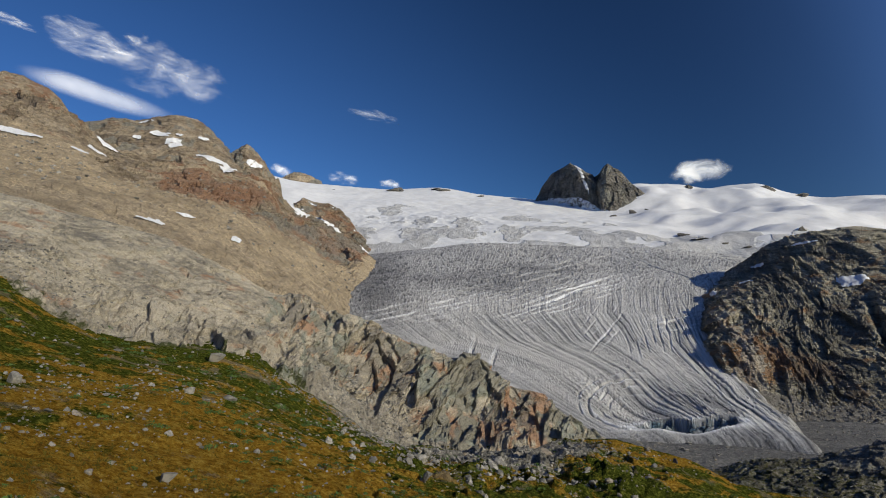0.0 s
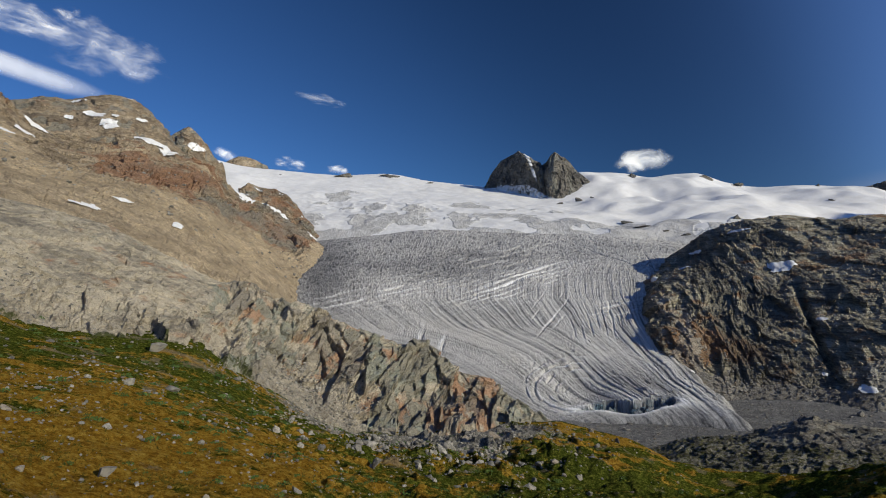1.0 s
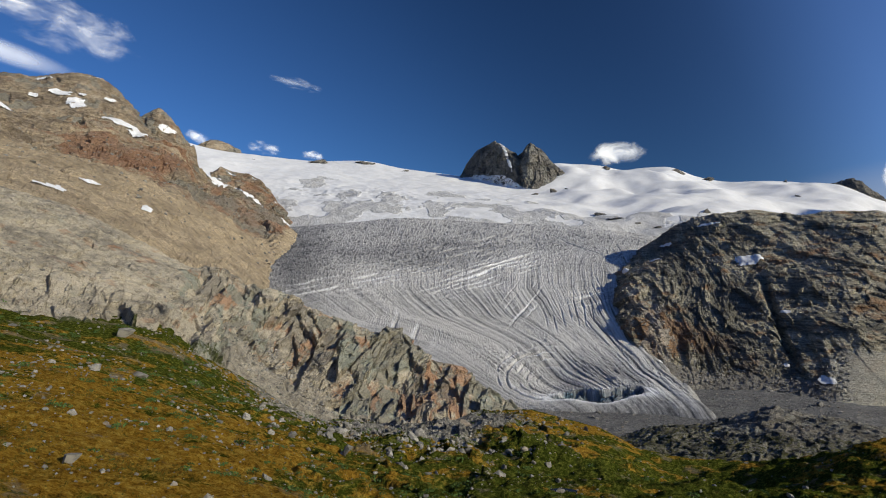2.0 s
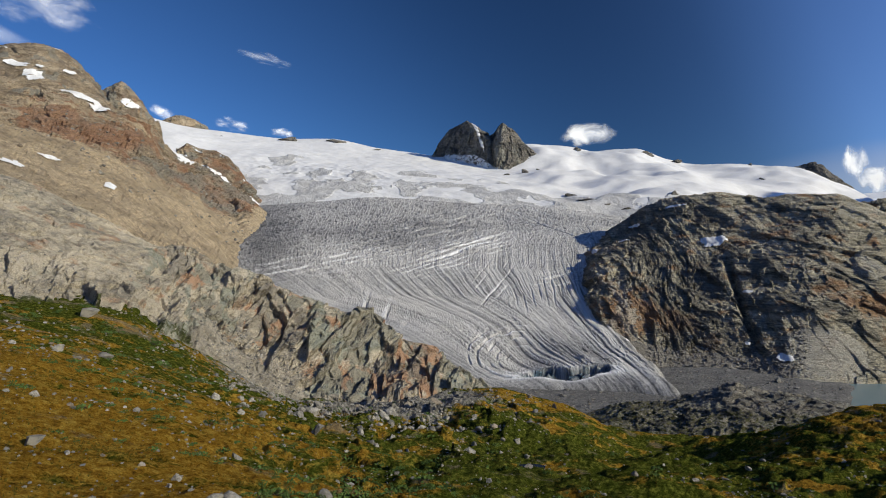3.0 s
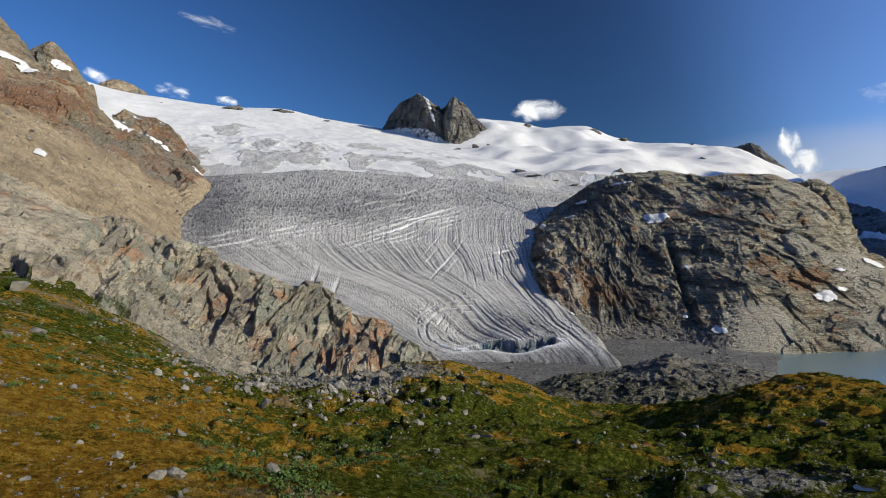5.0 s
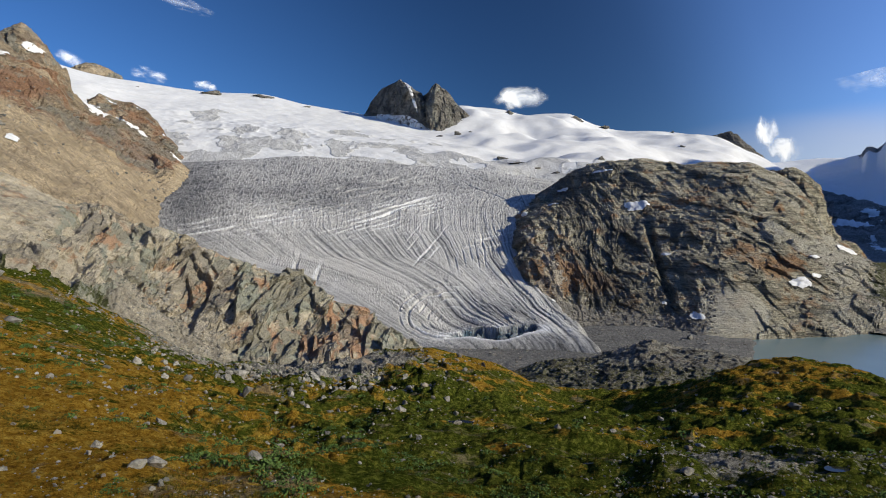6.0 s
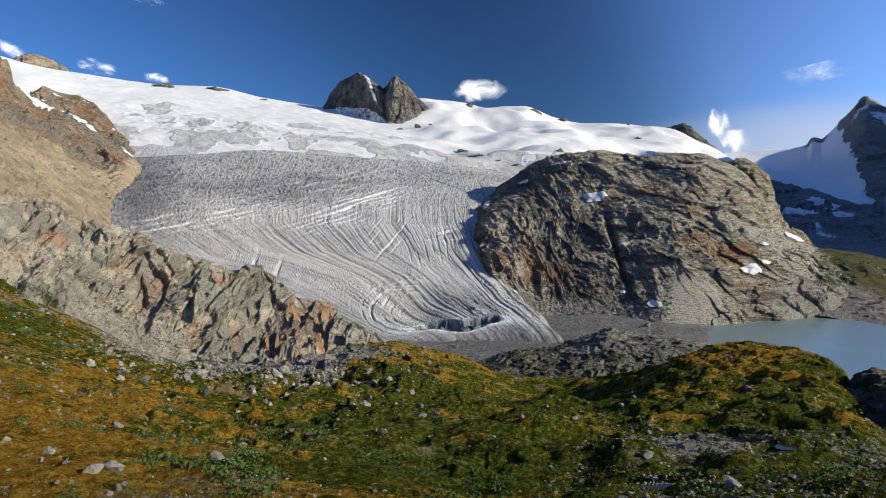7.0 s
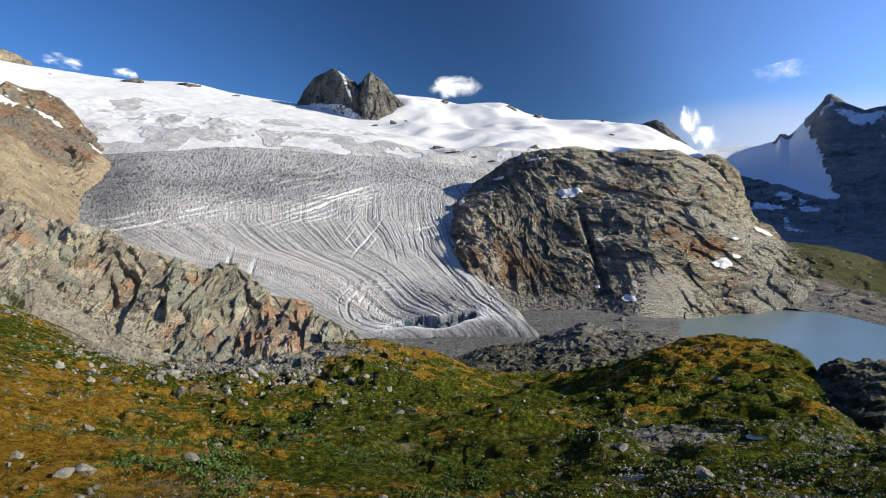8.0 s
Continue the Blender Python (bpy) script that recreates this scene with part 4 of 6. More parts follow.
h = h * (1 - 0.9 * talus) + (0.5 * facets(p, 1.5, 31) + 0.9 * fractal(p, 9, 3, 0.5, 32)) * talus
h -= 3.5 * bell(bearing - 0.6 * (up + 0.6), -14.6, 0.5) * bell(up, -0.8, 0.9)
h = h * (1 - 0.62 * bell(rank, 3, 0.35))
p = rooted(shifted(p, h), rank, 14, 0.35)
mottle = fractal(blocks, 9, 4, 0.6, 33)
tone = broken * (1.2 * (hue - 0.45) + 0.6 * (hue_mid - 0.5) + 0.6 * mottle + 0.6 * facets(blocks, 11, 35, 0.0)) + flutes * 0.4 * (hue_gut - 0.6) + 0.3 * mottle - 0.7 * bell(bearing, -14.0, 1.0) * bell(up, -0.8, 0.9)
LAND["rock_ridge"] = (p, bearing[0])
rust = broken * (0.9 * (hue_mid > 0.75) + 0.9 * (hue > 0.7)) * ramp(mottle, -0.2, 0.4) + 1.8 * bell(bearing, -12.4, 0.9) * bell(up, -2.0, 0.9) + 4.0 * bell(bearing, 3.4, 1.3) * bell(up, -6.5, 0.7) + 2.2 * bell(bearing, 0.8, 1.6) * bell(up, -6.9, 0.9) + 2.2 * bell(bearing, 1.0, 3.4) * bell(up, -11.6, 0.9) + 1.1 * bell(bearing, 9, 1.5) + 1.5 * bell(bearing, -12.8, 0.8) * bell(up, -4.6, 0.5)
veg = 0.62 * (1 - ramp(rank + 0.25 * fractal(p, 9, 3, 0.6, 43), 0.15, 0.8)) * (1 - 0.7 * ramp(bearing, -3, 1)) * (1 - 0.3 * talus) + 0.2 * slabs * bell(rank, 1.8, 0.6)
setting(grid_object("rock_ridge", p, SLAB_ROCK, rock_masks(rank, tone=tone, veg=veg, rust=rust, scree=1.2 * talus), smooth=False), "pale grey-tan fractured slab ridge above the meadow", "rock ridge")

p, bearing, rank = sheet([SCREE_FOOT, SCREE_MID, RIDGE_RED, MOUNTAIN_CREST], np.concatenate([np.linspace(-54, -40, 60), np.linspace(-40, 8, 600)[1:]]), [20, 96, 124], (0.12, 0.6), True)
side, up = np.radians(bearing) * reach(p), lift(p)
cliff = bell(rank, 1.8, 0.4) * ramp(bearing, -33, -27) * (1 - ramp(bearing, -9, -7)) + ramp(rank, 2.15, 2.45) + 0.6 * bell(bearing, -9, 3) * ramp(rank, 1.7, 2.1)
cliff = np.clip(cliff + 0.6 * fractal(p, 170, 4, 0.55, 31) * ramp(rank, 1.0, 1.5), 0, 1)
beds, along = p[..., 2] + 0.5 * side, side - 0.5 * p[..., 2]
rib, hue = blades(side * 0.8 + 0.5 * p[..., 2], p[..., 2], 75, 34)
rib_small, hue_small = blades(side * 0.8 + 0.35 * p[..., 2], p[..., 2], 26, 35)
h = 11 * fractal(p, 220, 5, 0.5, 33)
p[..., 2] += 17 * bell(rank, 1.5, 0.33) * bell(bearing, -7.6, 1.3)
crags = np.stack([side + 0.4 * p[..., 2], reach(p) * 0.6, p[..., 2] * 0.55], -1)
crags = crags + 9 * np.stack([fractal(p, 60, 3, 0.5, 46 + k) for k in range(3)], -1)
h += cliff * (16 * rib + 6 * rib_small + 7 * strata(beds, along, 34, 36) + 4 * strata(beds, along, 13, 37) + 11 * facets(crags, 50, 38) + 5 * facets(crags, 20, 39) + 2.2 * facets(p, 8, 44) - 13) * (1 - 0.7 * bell(rank, 3, 0.3))
gullies = np.stack([side - 0.35 * p[..., 2], 0.1 * reach(p), 0 * side], -1)
h += (1 - cliff) * (1.3 * facets(p, 8, 40) + 3.0 * fractal(gullies, 45, 4, 0.55, 41) + 1.2 * fractal(p, 12, 3, 0.6, 42, True))
p = shifted(p, h)
LAND["mountain"] = (p, bearing[0])
red = 1.8 * bell(bearing, -20.5, 3.6) * bell(up, 9.6, 1.6) + 1.2 * bell(bearing, -23.5, 2.0) * bell(up, 11.0, 1.2) + 1.0 * bell(bearing, -9, 3) * bell(up, 4.8, 1.8) + 0.8 * bell(bearing, -12, 5) * bell(rank, 2, 0.4) + 0.5 * bell(bearing, -34, 3) * ramp(rank, 2.2, 2.7) + 0.7 * bell(bearing + 1.1 * up, -9.0, 0.9) * (1 - cliff)
setting(grid_object("mountain", p, BROWN_ROCK, rock_masks(rank, tone=cliff * (0.9 * (hue - 0.5) + 0.7 * (hue_small - 0.5)) + 0.3 * fractal(p, 60, 3, 0.5, 43), rust=red, scree=1.1 * (1 - cliff) - 0.1), smooth=False), "brown scree mountain with rusty cliffs and snow patches", "mountain")

for name, lines, low, high, count, steps, seed, label, kind in (
    ("mountain_shoulder", [BACK_FOOT, BACK_MID, BACK_CREST], -50, -15.5, 340, [40, 60], 301, "rounded brown summit with snow patches behind the scree slope", "mountain"),
    ("rock_horn", [HORN_FOOT, HORN_CREST], -20.8, -14.6, 110, [60], 311, "small grey rock horn beside the snowfield", "rock peak"),
    ("rock_dome", [DOME_FOOT, DOME_CREST], -15.4, -10.6, 90, [30], 321, "brown rock dome on the snow skyline", "rock peak"),
    ("rock_island", [ISLE_FOOT, ISLE_CREST], -13.9, -6.0, 150, [70], 331, "red-brown rock island between scree and snowfield", "rock outcrop"),
):
    p, bearing, rank = sheet(lines, fan(low, high, count), steps, (0.06, 0.7), True)
    top = len(lines) - 1
    p = shifted(p, (11 * fractal(p, 120, 4, 0.5, seed) + 9 * facets(p / (1, 1, 1.3), 60, seed + 1) + 5 * facets(p, 24, seed + 2) + 2.5 * facets(p, 10, seed + 3)) * (1 - 0.8 * bell(rank, top, 0.22)))
    p[..., 2] -= 160 * ramp(bearing, high - 0.9, high)
    LAND[name] = (p, bearing[0])
    setting(grid_object(name, p, BROWN_ROCK, rock_masks(rank, tone=facets(p, 40, seed + 4, 0.3), rust=0.5 + 0 * rank if name == "rock_island" else 0.3 * facets(p, 90, seed + 5), snow=0.12 + 1.1 * fractal(np.stack([np.radians(bearing) * 1700 / 3, p[..., 2] + np.radians(bearing) * 1200, 0 * rank], -1), 26, 3, 0.5, seed + 6) if name == "rock_island" else 0, scree=-0.2)), label, kind)

p, bearing, rank = sheet([HUMP_FOOT, HUMP_LOW, HUMP_MID, HUMP_HIGH, HUMP_CREST], fan(21.5, 55.5, 620), [40, 80, 90, 60], (0.15, 0.5))
side, up = np.radians(bearing) * 800, lift(p)
zero = 0 * rank
bend = 45 * fractal(p, 260, 2, 0.5, 44)
beds = p[..., 2] + (0.30 + 0.32 * ramp(bearing, 25, 33)) * side + bend
along = side - 0.55 * p[..., 2]
solid = 1 - ramp(bearing, 47.5, 51)
rib, hue = blades(side + 0.9 * p[..., 2], p[..., 2], 62, 45)
rib_small, hue_small = blades(side + 0.5 * p[..., 2], p[..., 2], 24, 46)
slices = np.stack([along * 0.33, reach(p) * 0.6, beds], -1) + 5 * np.stack([fractal(p, 45, 3, 0.5, 66 + k) for k in range(3)], -1)
grooves = fractal(np.stack([along / 6, beds, zero], -1), 7, 4, 0.6, 47, True)
h = 8 * fractal(p, 150, 4, 0.5, 48)
h += solid * (6 * rib + 1.6 * rib_small + 6.0 * facets(slices, 32, 63) + 3.0 * facets(slices, 13, 64) + 1.3 * facets(slices, 5.5, 65) - 5)
h += solid * (4.0 * strata(beds, along, 26, 49) + 2.4 * strata(beds, along, 11, 50) + 1.1 * strata(beds, along, 5, 51) + 0.6 * grooves)
h += (1 - solid) * (4.0 * facets(p, 26, 59) + 2.4 * facets(p, 10, 60) + 1.0 * facets(p, 5, 61))
# the deep cleft, and the overhang above the pale polished slabs
h -= 15 * bell(bearing - 0.307 * (-1.44 - up), 35.25, 0.28) * ramp(up, -8.5, -6.5) * (1 - ramp(up, -1.6, -0.2))
brink = up + 5.3 + 0.27 * (bearing - 39.3)
h += 7 * bell(brink, 0.4, 0.5) * bell(bearing, 41, 2.2)
polish = 1.15 * bell(bearing, 42.6, 3.0) * ramp(-brink, 0.0, 0.9) * (1 - ramp(up, -7.2, -6.4) * 0.5)
foot = (1 - ramp(up + 0.5 * fractal(p, 60, 3, 0.5, 67) - 0.16 * (31 - np.minimum(bearing, 31)), -9.4, -8.5)) * (1 - ramp(bearing, 39, 42))
polish = np.clip(polish * (0.8 + 0.9 * fractal(p, 60, 3, 0.5, 70)), 0, 1)
h = 0.68 * h * (1 - 0.85 * foot) * (1 - 0.85 * polish) * (1 - 0.6 * bell(rank, 4, 0.3)) + foot * 1.2 * facets(p, 5, 62)
p = rooted(shifted(p, h), rank, 20, 0.3)
p[..., 2] -= 40 * ramp(bearing, 54.3, 55.5)
tone = 0.9 * (hue - 0.5) + 0.6 * (hue_small - 0.5) + 0.5 * fractal(np.stack([along / 5, beds, zero], -1), 20, 4, 0.55, 56) + 1.5 * np.clip(polish, 0, 1) - 0.5 * bell(bearing, 33.4, 1.3) * bell(up, -3.2, 1.6) + 0.5 * (1 - solid)
LAND["rock_hump"] = (p, bearing[0])
rust = 1.7 * bell(bearing, 27.0, 2.2) * bell(up, -5.6, 1.5) + 0.9 * bell(bearing, 31, 2) * bell(up, -6.5, 1.2) + 1.0 * bell(bearing, 45.2, 2) * bell(up, -4.2, 1.4) + 0.3 * bell(bearing, 38, 4) * bell(up, 1.5, 1.2) + 0.4 * (hue_small > 0.88)
veg = 0.55 * ramp(bearing, 49.5, 52.5) * ramp(up, -8.6, -6.5) + 0.16 * solid * bell(up, 2, 2.5)
setting(grid_object("rock_hump", p, HUMP_ROCK, rock_masks(rank, tone=tone, veg=veg, rust=rust, scree=0.95 * foot + 0.55 * (1 - solid) * (1 - ramp(up, -6.5, -4.5)) - 0.1), smooth=False), "dark glacier-polished rock hump beside the ice", "rock hill")

p, bearing, rank = sheet([BACK_HUMP_FOOT, BACK_HUMP_CREST], fan(43, 52.5, 140), [70], (0.15, 0.5))
p = shifted(p, 6 * facets(p, 50, 53) + 4 * facets(p, 18, 54) + 5 * ledges(p, np.radians(bearing) * 1200, 0.5, 14, 55))
setting(grid_object("rock_shoulder", p, HUMP_ROCK, rock_masks(rank)), "dark rock shoulder behind the hump", "rock hill")

# ---- ice and snow ----
p, bearing, rank = sheet([TONGUE_SNOUT, TONGUE_1, TONGUE_2, TONGUE_3, TONGUE_4, TONGUE_5, TONGUE_6, TONGUE_7, TONGUE_TOP], fan(-14, 33, 620), [34, 38, 38, 38, 38, 38, 34, 26])
across = np.tan(np.radians(bearing)) * 1065
down = level(rank, (0, 805), (6, 505), (7, 468), (8, 440))
edge_left = level(down, (440, -130), (468, -126), (505, -140), (555, -140), (605, -60), (655, 96), (705, 176), (755, 266), (805, 346))
edge_right = level(down, (440, 560), (468, 510), (505, 472), (555, 470), (605, 484), (655, 506), (705, 552), (755, 612), (805, 668))
lane = (across - edge_left) / (edge_right - edge_left)
lower = ramp(down + 0.1 * across, 470, 640)
zero = 0 * rank
wander = 0.012 * fractal(np.stack([across / 90, down / 60, zero], -1), 1, 3, 0.5, 62)
lanes = np.stack([(lane + wander) * 135, down / 130, zero], -1)
stripes = 0.65 * fractal(lanes, 1.0, 4, 0.55, 63, True) + 0.5 * fractal(lanes, 3.6, 2, 0.5, 78, True)
stripes = (stripes - stripes.mean()) / stripes.std()
broad = fractal(lanes, 9.0, 3, 0.5, 64)
chop = fractal(np.stack([across / 8 - down / 12, down / 5 + across / 16, zero], -1), 1.0, 3, 0.65, 65, True)
fine = fractal(np.stack([across / 5 + down / 9, down / 4, zero], -1), 1.0, 2, 0.6, 79, True)
h = 4 * fractal(p, 160, 3, 0.5, 61) + lower * (0.34 * stripes * ramp(lane, -0.02, 0.14) * (1 - 0.8 * ramp(down, 725, 785)) + 0.6 * broad) + (1 - 0.85 * lower) * 1.1 * chop + (1 - 0.8 * lower) * 0.6 * fine
white, blue = zero + 0, zero + 0
for cx, cy, long, wide, slope, gap, depth, bright in (
    (215, 530, 100, 24, -17, 7, 3.5, 1.0), (225, 520, 70, 12, -17, 9, 4, 1.0), (-20, 545, 120, 22, -11, 9, 2.5, 0.7), (170, 490, 150, 30, -13, 10, 3, 0.2), (380, 470, 110, 18, 20, 8, 3, 0.5),
    (280, 585, 34, 28, -50, 13, 3.5, 0.7), (372, 598, 22, 36, 80, 15, 5, 0.9), (405, 572, 50, 14, -12, 9, 4, 0.7), (440, 590, 40, 22, 62, 12, 5, 0.8), (70, 622, 22, 40, -65, 38, 3, 0.8), (480, 520, 40, 22, 60, 12, 4, 0.5), (430, 640, 60, 16, 50, 11, 3, 0.5),
):
    t = radians(slope)
    u, v = (across - cx) * math.cos(t) + (down - cy) * math.sin(t), (down - cy) * math.cos(t) - (across - cx) * math.sin(t)
    inside = np.exp(-((u / long) ** 2) - (v / wide) ** 2) * np.clip(0.6 + 1.9 * fractal(np.stack([u / 45, v / gap, zero + cx], -1), 1, 3, 0.5, 66), 0, 1.3)
    f = v / gap + 0.35 * fractal(np.stack([u / 60, v / 40, zero + cy], -1), 1, 3, 0.5, 67)
    f = f - np.floor(f)
    h = h - 1.1 * depth * inside * bell(f, 0.5, 0.085)
    # one wall of each crevasse white: clean ice with its sunlight painted in
    white = np.maximum(white, bright * np.clip(inside * 1.5, 0, 1) * bell(f, 0.33, 0.07))
ring = np.hypot((across - 330) / 85, (down - 712) / 46)
turn_ = np.clip(-(across - 345) / 60 + 0.4, 0, 1)
f = ring * 4.6 + 0.3 * fractal(np.stack([across / 30, down / 30, zero], -1), 1, 3, 0.5, 68)
f = f - np.floor(f)
rings = bell(ring, 0.85, 0.4) * turn_ * np.clip(0.5 + 1.6 * fractal(np.stack([across / 26, down / 18, zero], -1), 1, 3, 0.5, 77), 0, 1)
h = h - 4.0 * rings * bell(f, 0.5, 0.12)
white = np.maximum(white, 1.0 * rings * bell(f, 0.28, 0.1))
bowl = bell(ring, 0.1, 0.7)
h = h - 7 * bowl
cave = np.exp(-(((across - 420) / 82) ** 2) - ((down - 750 - 4 * np.sin(across / 21)) / 12) ** 2)
h = h - 17 * ramp(cave, 0.25, 0.6) * np.clip(0.8 + facets(p, 7, 69), 0.2, 1.4)
# blue ice in the hollow, coloured near black for the cave's shade
blue = np.clip(ramp(cave, 0.15, 0.5) * (0.75 + 1.4 * fractal(p, 9, 3, 0.5, 70)), 0, 1)
white = np.maximum(white, 0.8 * bell(cave, 0.22, 0.1) * ramp(down, 735, 745))
h = h - 60 * ramp(across - edge_right - 22 * fractal(np.stack([down / 30, across / 60, zero], -1), 1, 3, 0.5, 74), -15, 110) - 12 * bell(across, 440, 260) * ramp(down, 775, 805)
p[..., 2] += h
LAND["glacier"] = (p, bearing[0])
chop = (chop - chop.mean()) / chop.std()
dirt = 0.30 - 0.10 * lower + 0.45 * bell(across, -125, 60) * bell(down, 500, 110) + 0.30 * bell(down - 490 + 0.12 * (across - 150), 0, 26) * bell(across, 110, 190) + 0.45 * ramp(across - edge_right, -30, 5) * ramp(down, 470, 540)
dirt += lower * (0.17 * broad - 0.21 * stripes) + 0.25 * bell(lane, 0.70, 0.09) * ramp(down, 650, 720) - 0.22 * bell(lane, 0.9, 0.1) * ramp(down, 560, 640) + 0.45 * ramp(down, 750, 800) - 0.17 * (1 - 0.85 * lower) * chop + 0.12 * bell(lane, 0.12, 0.12) * lower
ice_tongue = setting(grid_object("glacier", p, ICE, {"dirt": dirt, "white": white, "blue": blue}, smooth=False), "grey dusty crevassed glacier tongue curving downhill", "glacier")

# broken blue ice in the cave mouth, its shade painted near black
mouth = p - (0, 0.6, -0.3)
inner = (blue > 0.35)
cells = inner[:-1, :-1] & inner[1:, :-1] & inner[1:, 1:] & inner[:-1, 1:]
corner = np.arange(p.shape[0] * p.shape[1]).reshape(p.shape[:2])
corner = np.stack([corner[:-1, :-1], corner[:-1, 1:], corner[1:, 1:], corner[1:, :-1]], -1)[cells]
used, index = np.unique(corner, return_inverse=True)
tagged(mesh_object("ice_cave", mouth.reshape(-1, 3)[used], index.reshape(-1, 4), ICE, {"dirt": dirt.reshape(-1)[used], "white": 0 * used, "blue": blue.reshape(-1)[used]}, False, ice_tongue), "dark blue mouth of an ice cave")

p, bearing, rank = sheet([SNOW_FOOT, SNOW_LOW, SNOW_MID, SNOW_HIGH, SNOW_CREST], fan(-20, 48, 500), [36, 50, 46, 40], (0.1, 0.3))
swell = fractal(p, 420, 3, 0.45, 71)
east = ramp(bearing, 15, 20)
p[..., 2] += ramp(rank, 0, 0.5) * (1 - 0.8 * ramp(rank, 3.4, 4)) * (swell * (14 + 62 * east) + 3 * east * fractal(p, 170, 3, 0.5, 76) + 5 * fractal(p, 90, 4, 0.5, 72) * (1 - 0.6 * east) + 5 * fractal(p / (1, 2.5, 1), 60, 4, 0.55, 73, True) * bell(rank, 1.7, 0.8) * (1 - ramp(bearing, 2, 8)))
LAND["snowfield"] = (p, bearing[0])
zero = 0 * rank
lobes = fractal(np.stack([bearing / 3.4, rank * 1.7, zero], -1), 1, 4, 0.5, 75)
bare = 0.80 - 0.55 * ramp(rank, 0.35, 2.2) + 1.1 * lobes - 0.6 * ramp(rank, 2.0, 3.2) - 0.9 * east * ramp(rank, 0.9, 1.6) - 0.8 * bell(bearing, 1.2, 2.4) * bell(rank, 0.55, 0.35) - 0.7 * bell(bearing, 6, 1.6) * bell(rank, 0.35, 0.14) - 0.7 * bell(bearing, 10.5, 2.6) * bell(rank, 0.6, 0.2)
setting(grid_object("snowfield", p, SNOW, {"bare": bare}), "white upper snowfield with grey bare ice at its foot", "snowfield")


def lying_snow(name, p, depth, parent, label, thick=3.0):
    """Snow over the part of a rock mass where depth is above 0, as a part of its thing."""
    on = depth > 0
    face = on[:-1, :-1] & on[1:, :-1] & on[1:, 1:] & on[:-1, 1:]
    q = p + normals(p) * (thick * np.clip(depth * 3, 0.25, 1))[..., None]
    k = np.arange(p.shape[0] * p.shape[1]).reshape(p.shape[:2])
    quads = np.stack([k[:-1, :-1], k[:-1, 1:], k[1:, 1:], k[1:, :-1]], -1)[face]
    used, index = np.unique(quads, return_inverse=True)
    return tagged(mesh_object(name, q.reshape(-1, 3)[used], index.reshape(-1, 4), SNOW, {"bare": np.full(len(used), -0.5)}, True, parent), label)


def rock_peak(name, lines, low, high, seed, label, gully=None):
    p, bearing, rank = sheet(lines, fan(low, high, 170), [50, 80], (0.05, 1.2), True)
    tall = p / (1, 1, 1.7)
    p = shifted(p, (14 * facets(tall, 80, seed + 1) + 9 * facets(tall, 30, seed + 2) + 4 * facets(tall, 12, seed + 3)) * (1 - 0.9 * bell(rank, 2, 0.35)))
    ob = tagged(grid_object(name, p, PEAK_ROCK, rock_masks(rank, tone=0.8 * facets(tall, 40, seed + 4, 0.3)), smooth=False), label, "rock peak", "twin rock peaks")
    ragged = 0.2 * fractal(p, 70, 3, 0.5, seed + 5)
    if gully:
        lying_snow("snow_gully", p, bell(bearing - gully * (2 - rank), 12.75, 0.24) * ramp(rank, 0.7, 1.1) - 0.45 + 0.7 * ragged, ob, "white snow gully between the crags")
        lying_snow("snow_apron", p, 0.9 * (1 - ramp(rank, 0.2, 0.75)) - 0.35 + ragged, ob, "white snow drifted against the foot")
    else:
        lying_snow("snow_apron", p, 0.7 * (1 - ramp(rank, 0.1, 0.4)) * bell(bearing, 14.4, 1.2) - 0.3 + ragged, ob, "white snow drifted against the foot")
    return ob


rock_peak("rock_peak", [PEAK_W_FOOT, PEAK_W_MID, PEAK_W_CREST], 8.7, 15.3, 81, "dark pyramid rock peak with a snow gully rising from snowfield", 1.0)
rock_peak("rock_peak", [PEAK_E_FOOT, PEAK_E_MID, PEAK_E_CREST], 13.6, 20.2, 87, "dark craggy rock peak rising from the snowfield")

p, bearing, rank = sheet([SPUR_FOOT, SPUR_CREST], fan(37.4, 44.6, 120), [24], (0.03, 1.0), True)
p = shifted(p, 5 * facets(p, 40, 88) + 3 * facets(p, 16, 89))
tagged(grid_object("rock_spur", p, PEAK_ROCK, rock_masks(rank, snow=-0.1), smooth=False), "dark rock spur at the end of the snowfield", "rock spur")

# ---- far side of the lake ----
p, bearing, rank = sheet([SHORE, VALLEY_LOW, VALLEY_MID, VALLEY_HIGH], fan(42, 84, 320), [50, 50, 40], (0.25, 0.35))
p[..., 2] += (fractal(p, 110, 6, 0.5, 91) * 8 + 2.5 * facets(p, 16, 92)) * ramp(rank, 0.1, 0.7) * (1 - 0.75 * ramp(rank, 2, 3)) + 0.9
LAND["valley_slope"] = (p, bearing[0])
setting(grid_object("valley_slope", p, KNOLL_ROCK, rock_masks(rank, veg=0.22 + 0.5 * ramp(rank, 0.7, 1.4) * ramp(bearing, 50, 53), scree=0.5 * (1 - ramp(rank, 0.6, 1.3)))), "stony green valley floor beyond the lake", "valley slope")

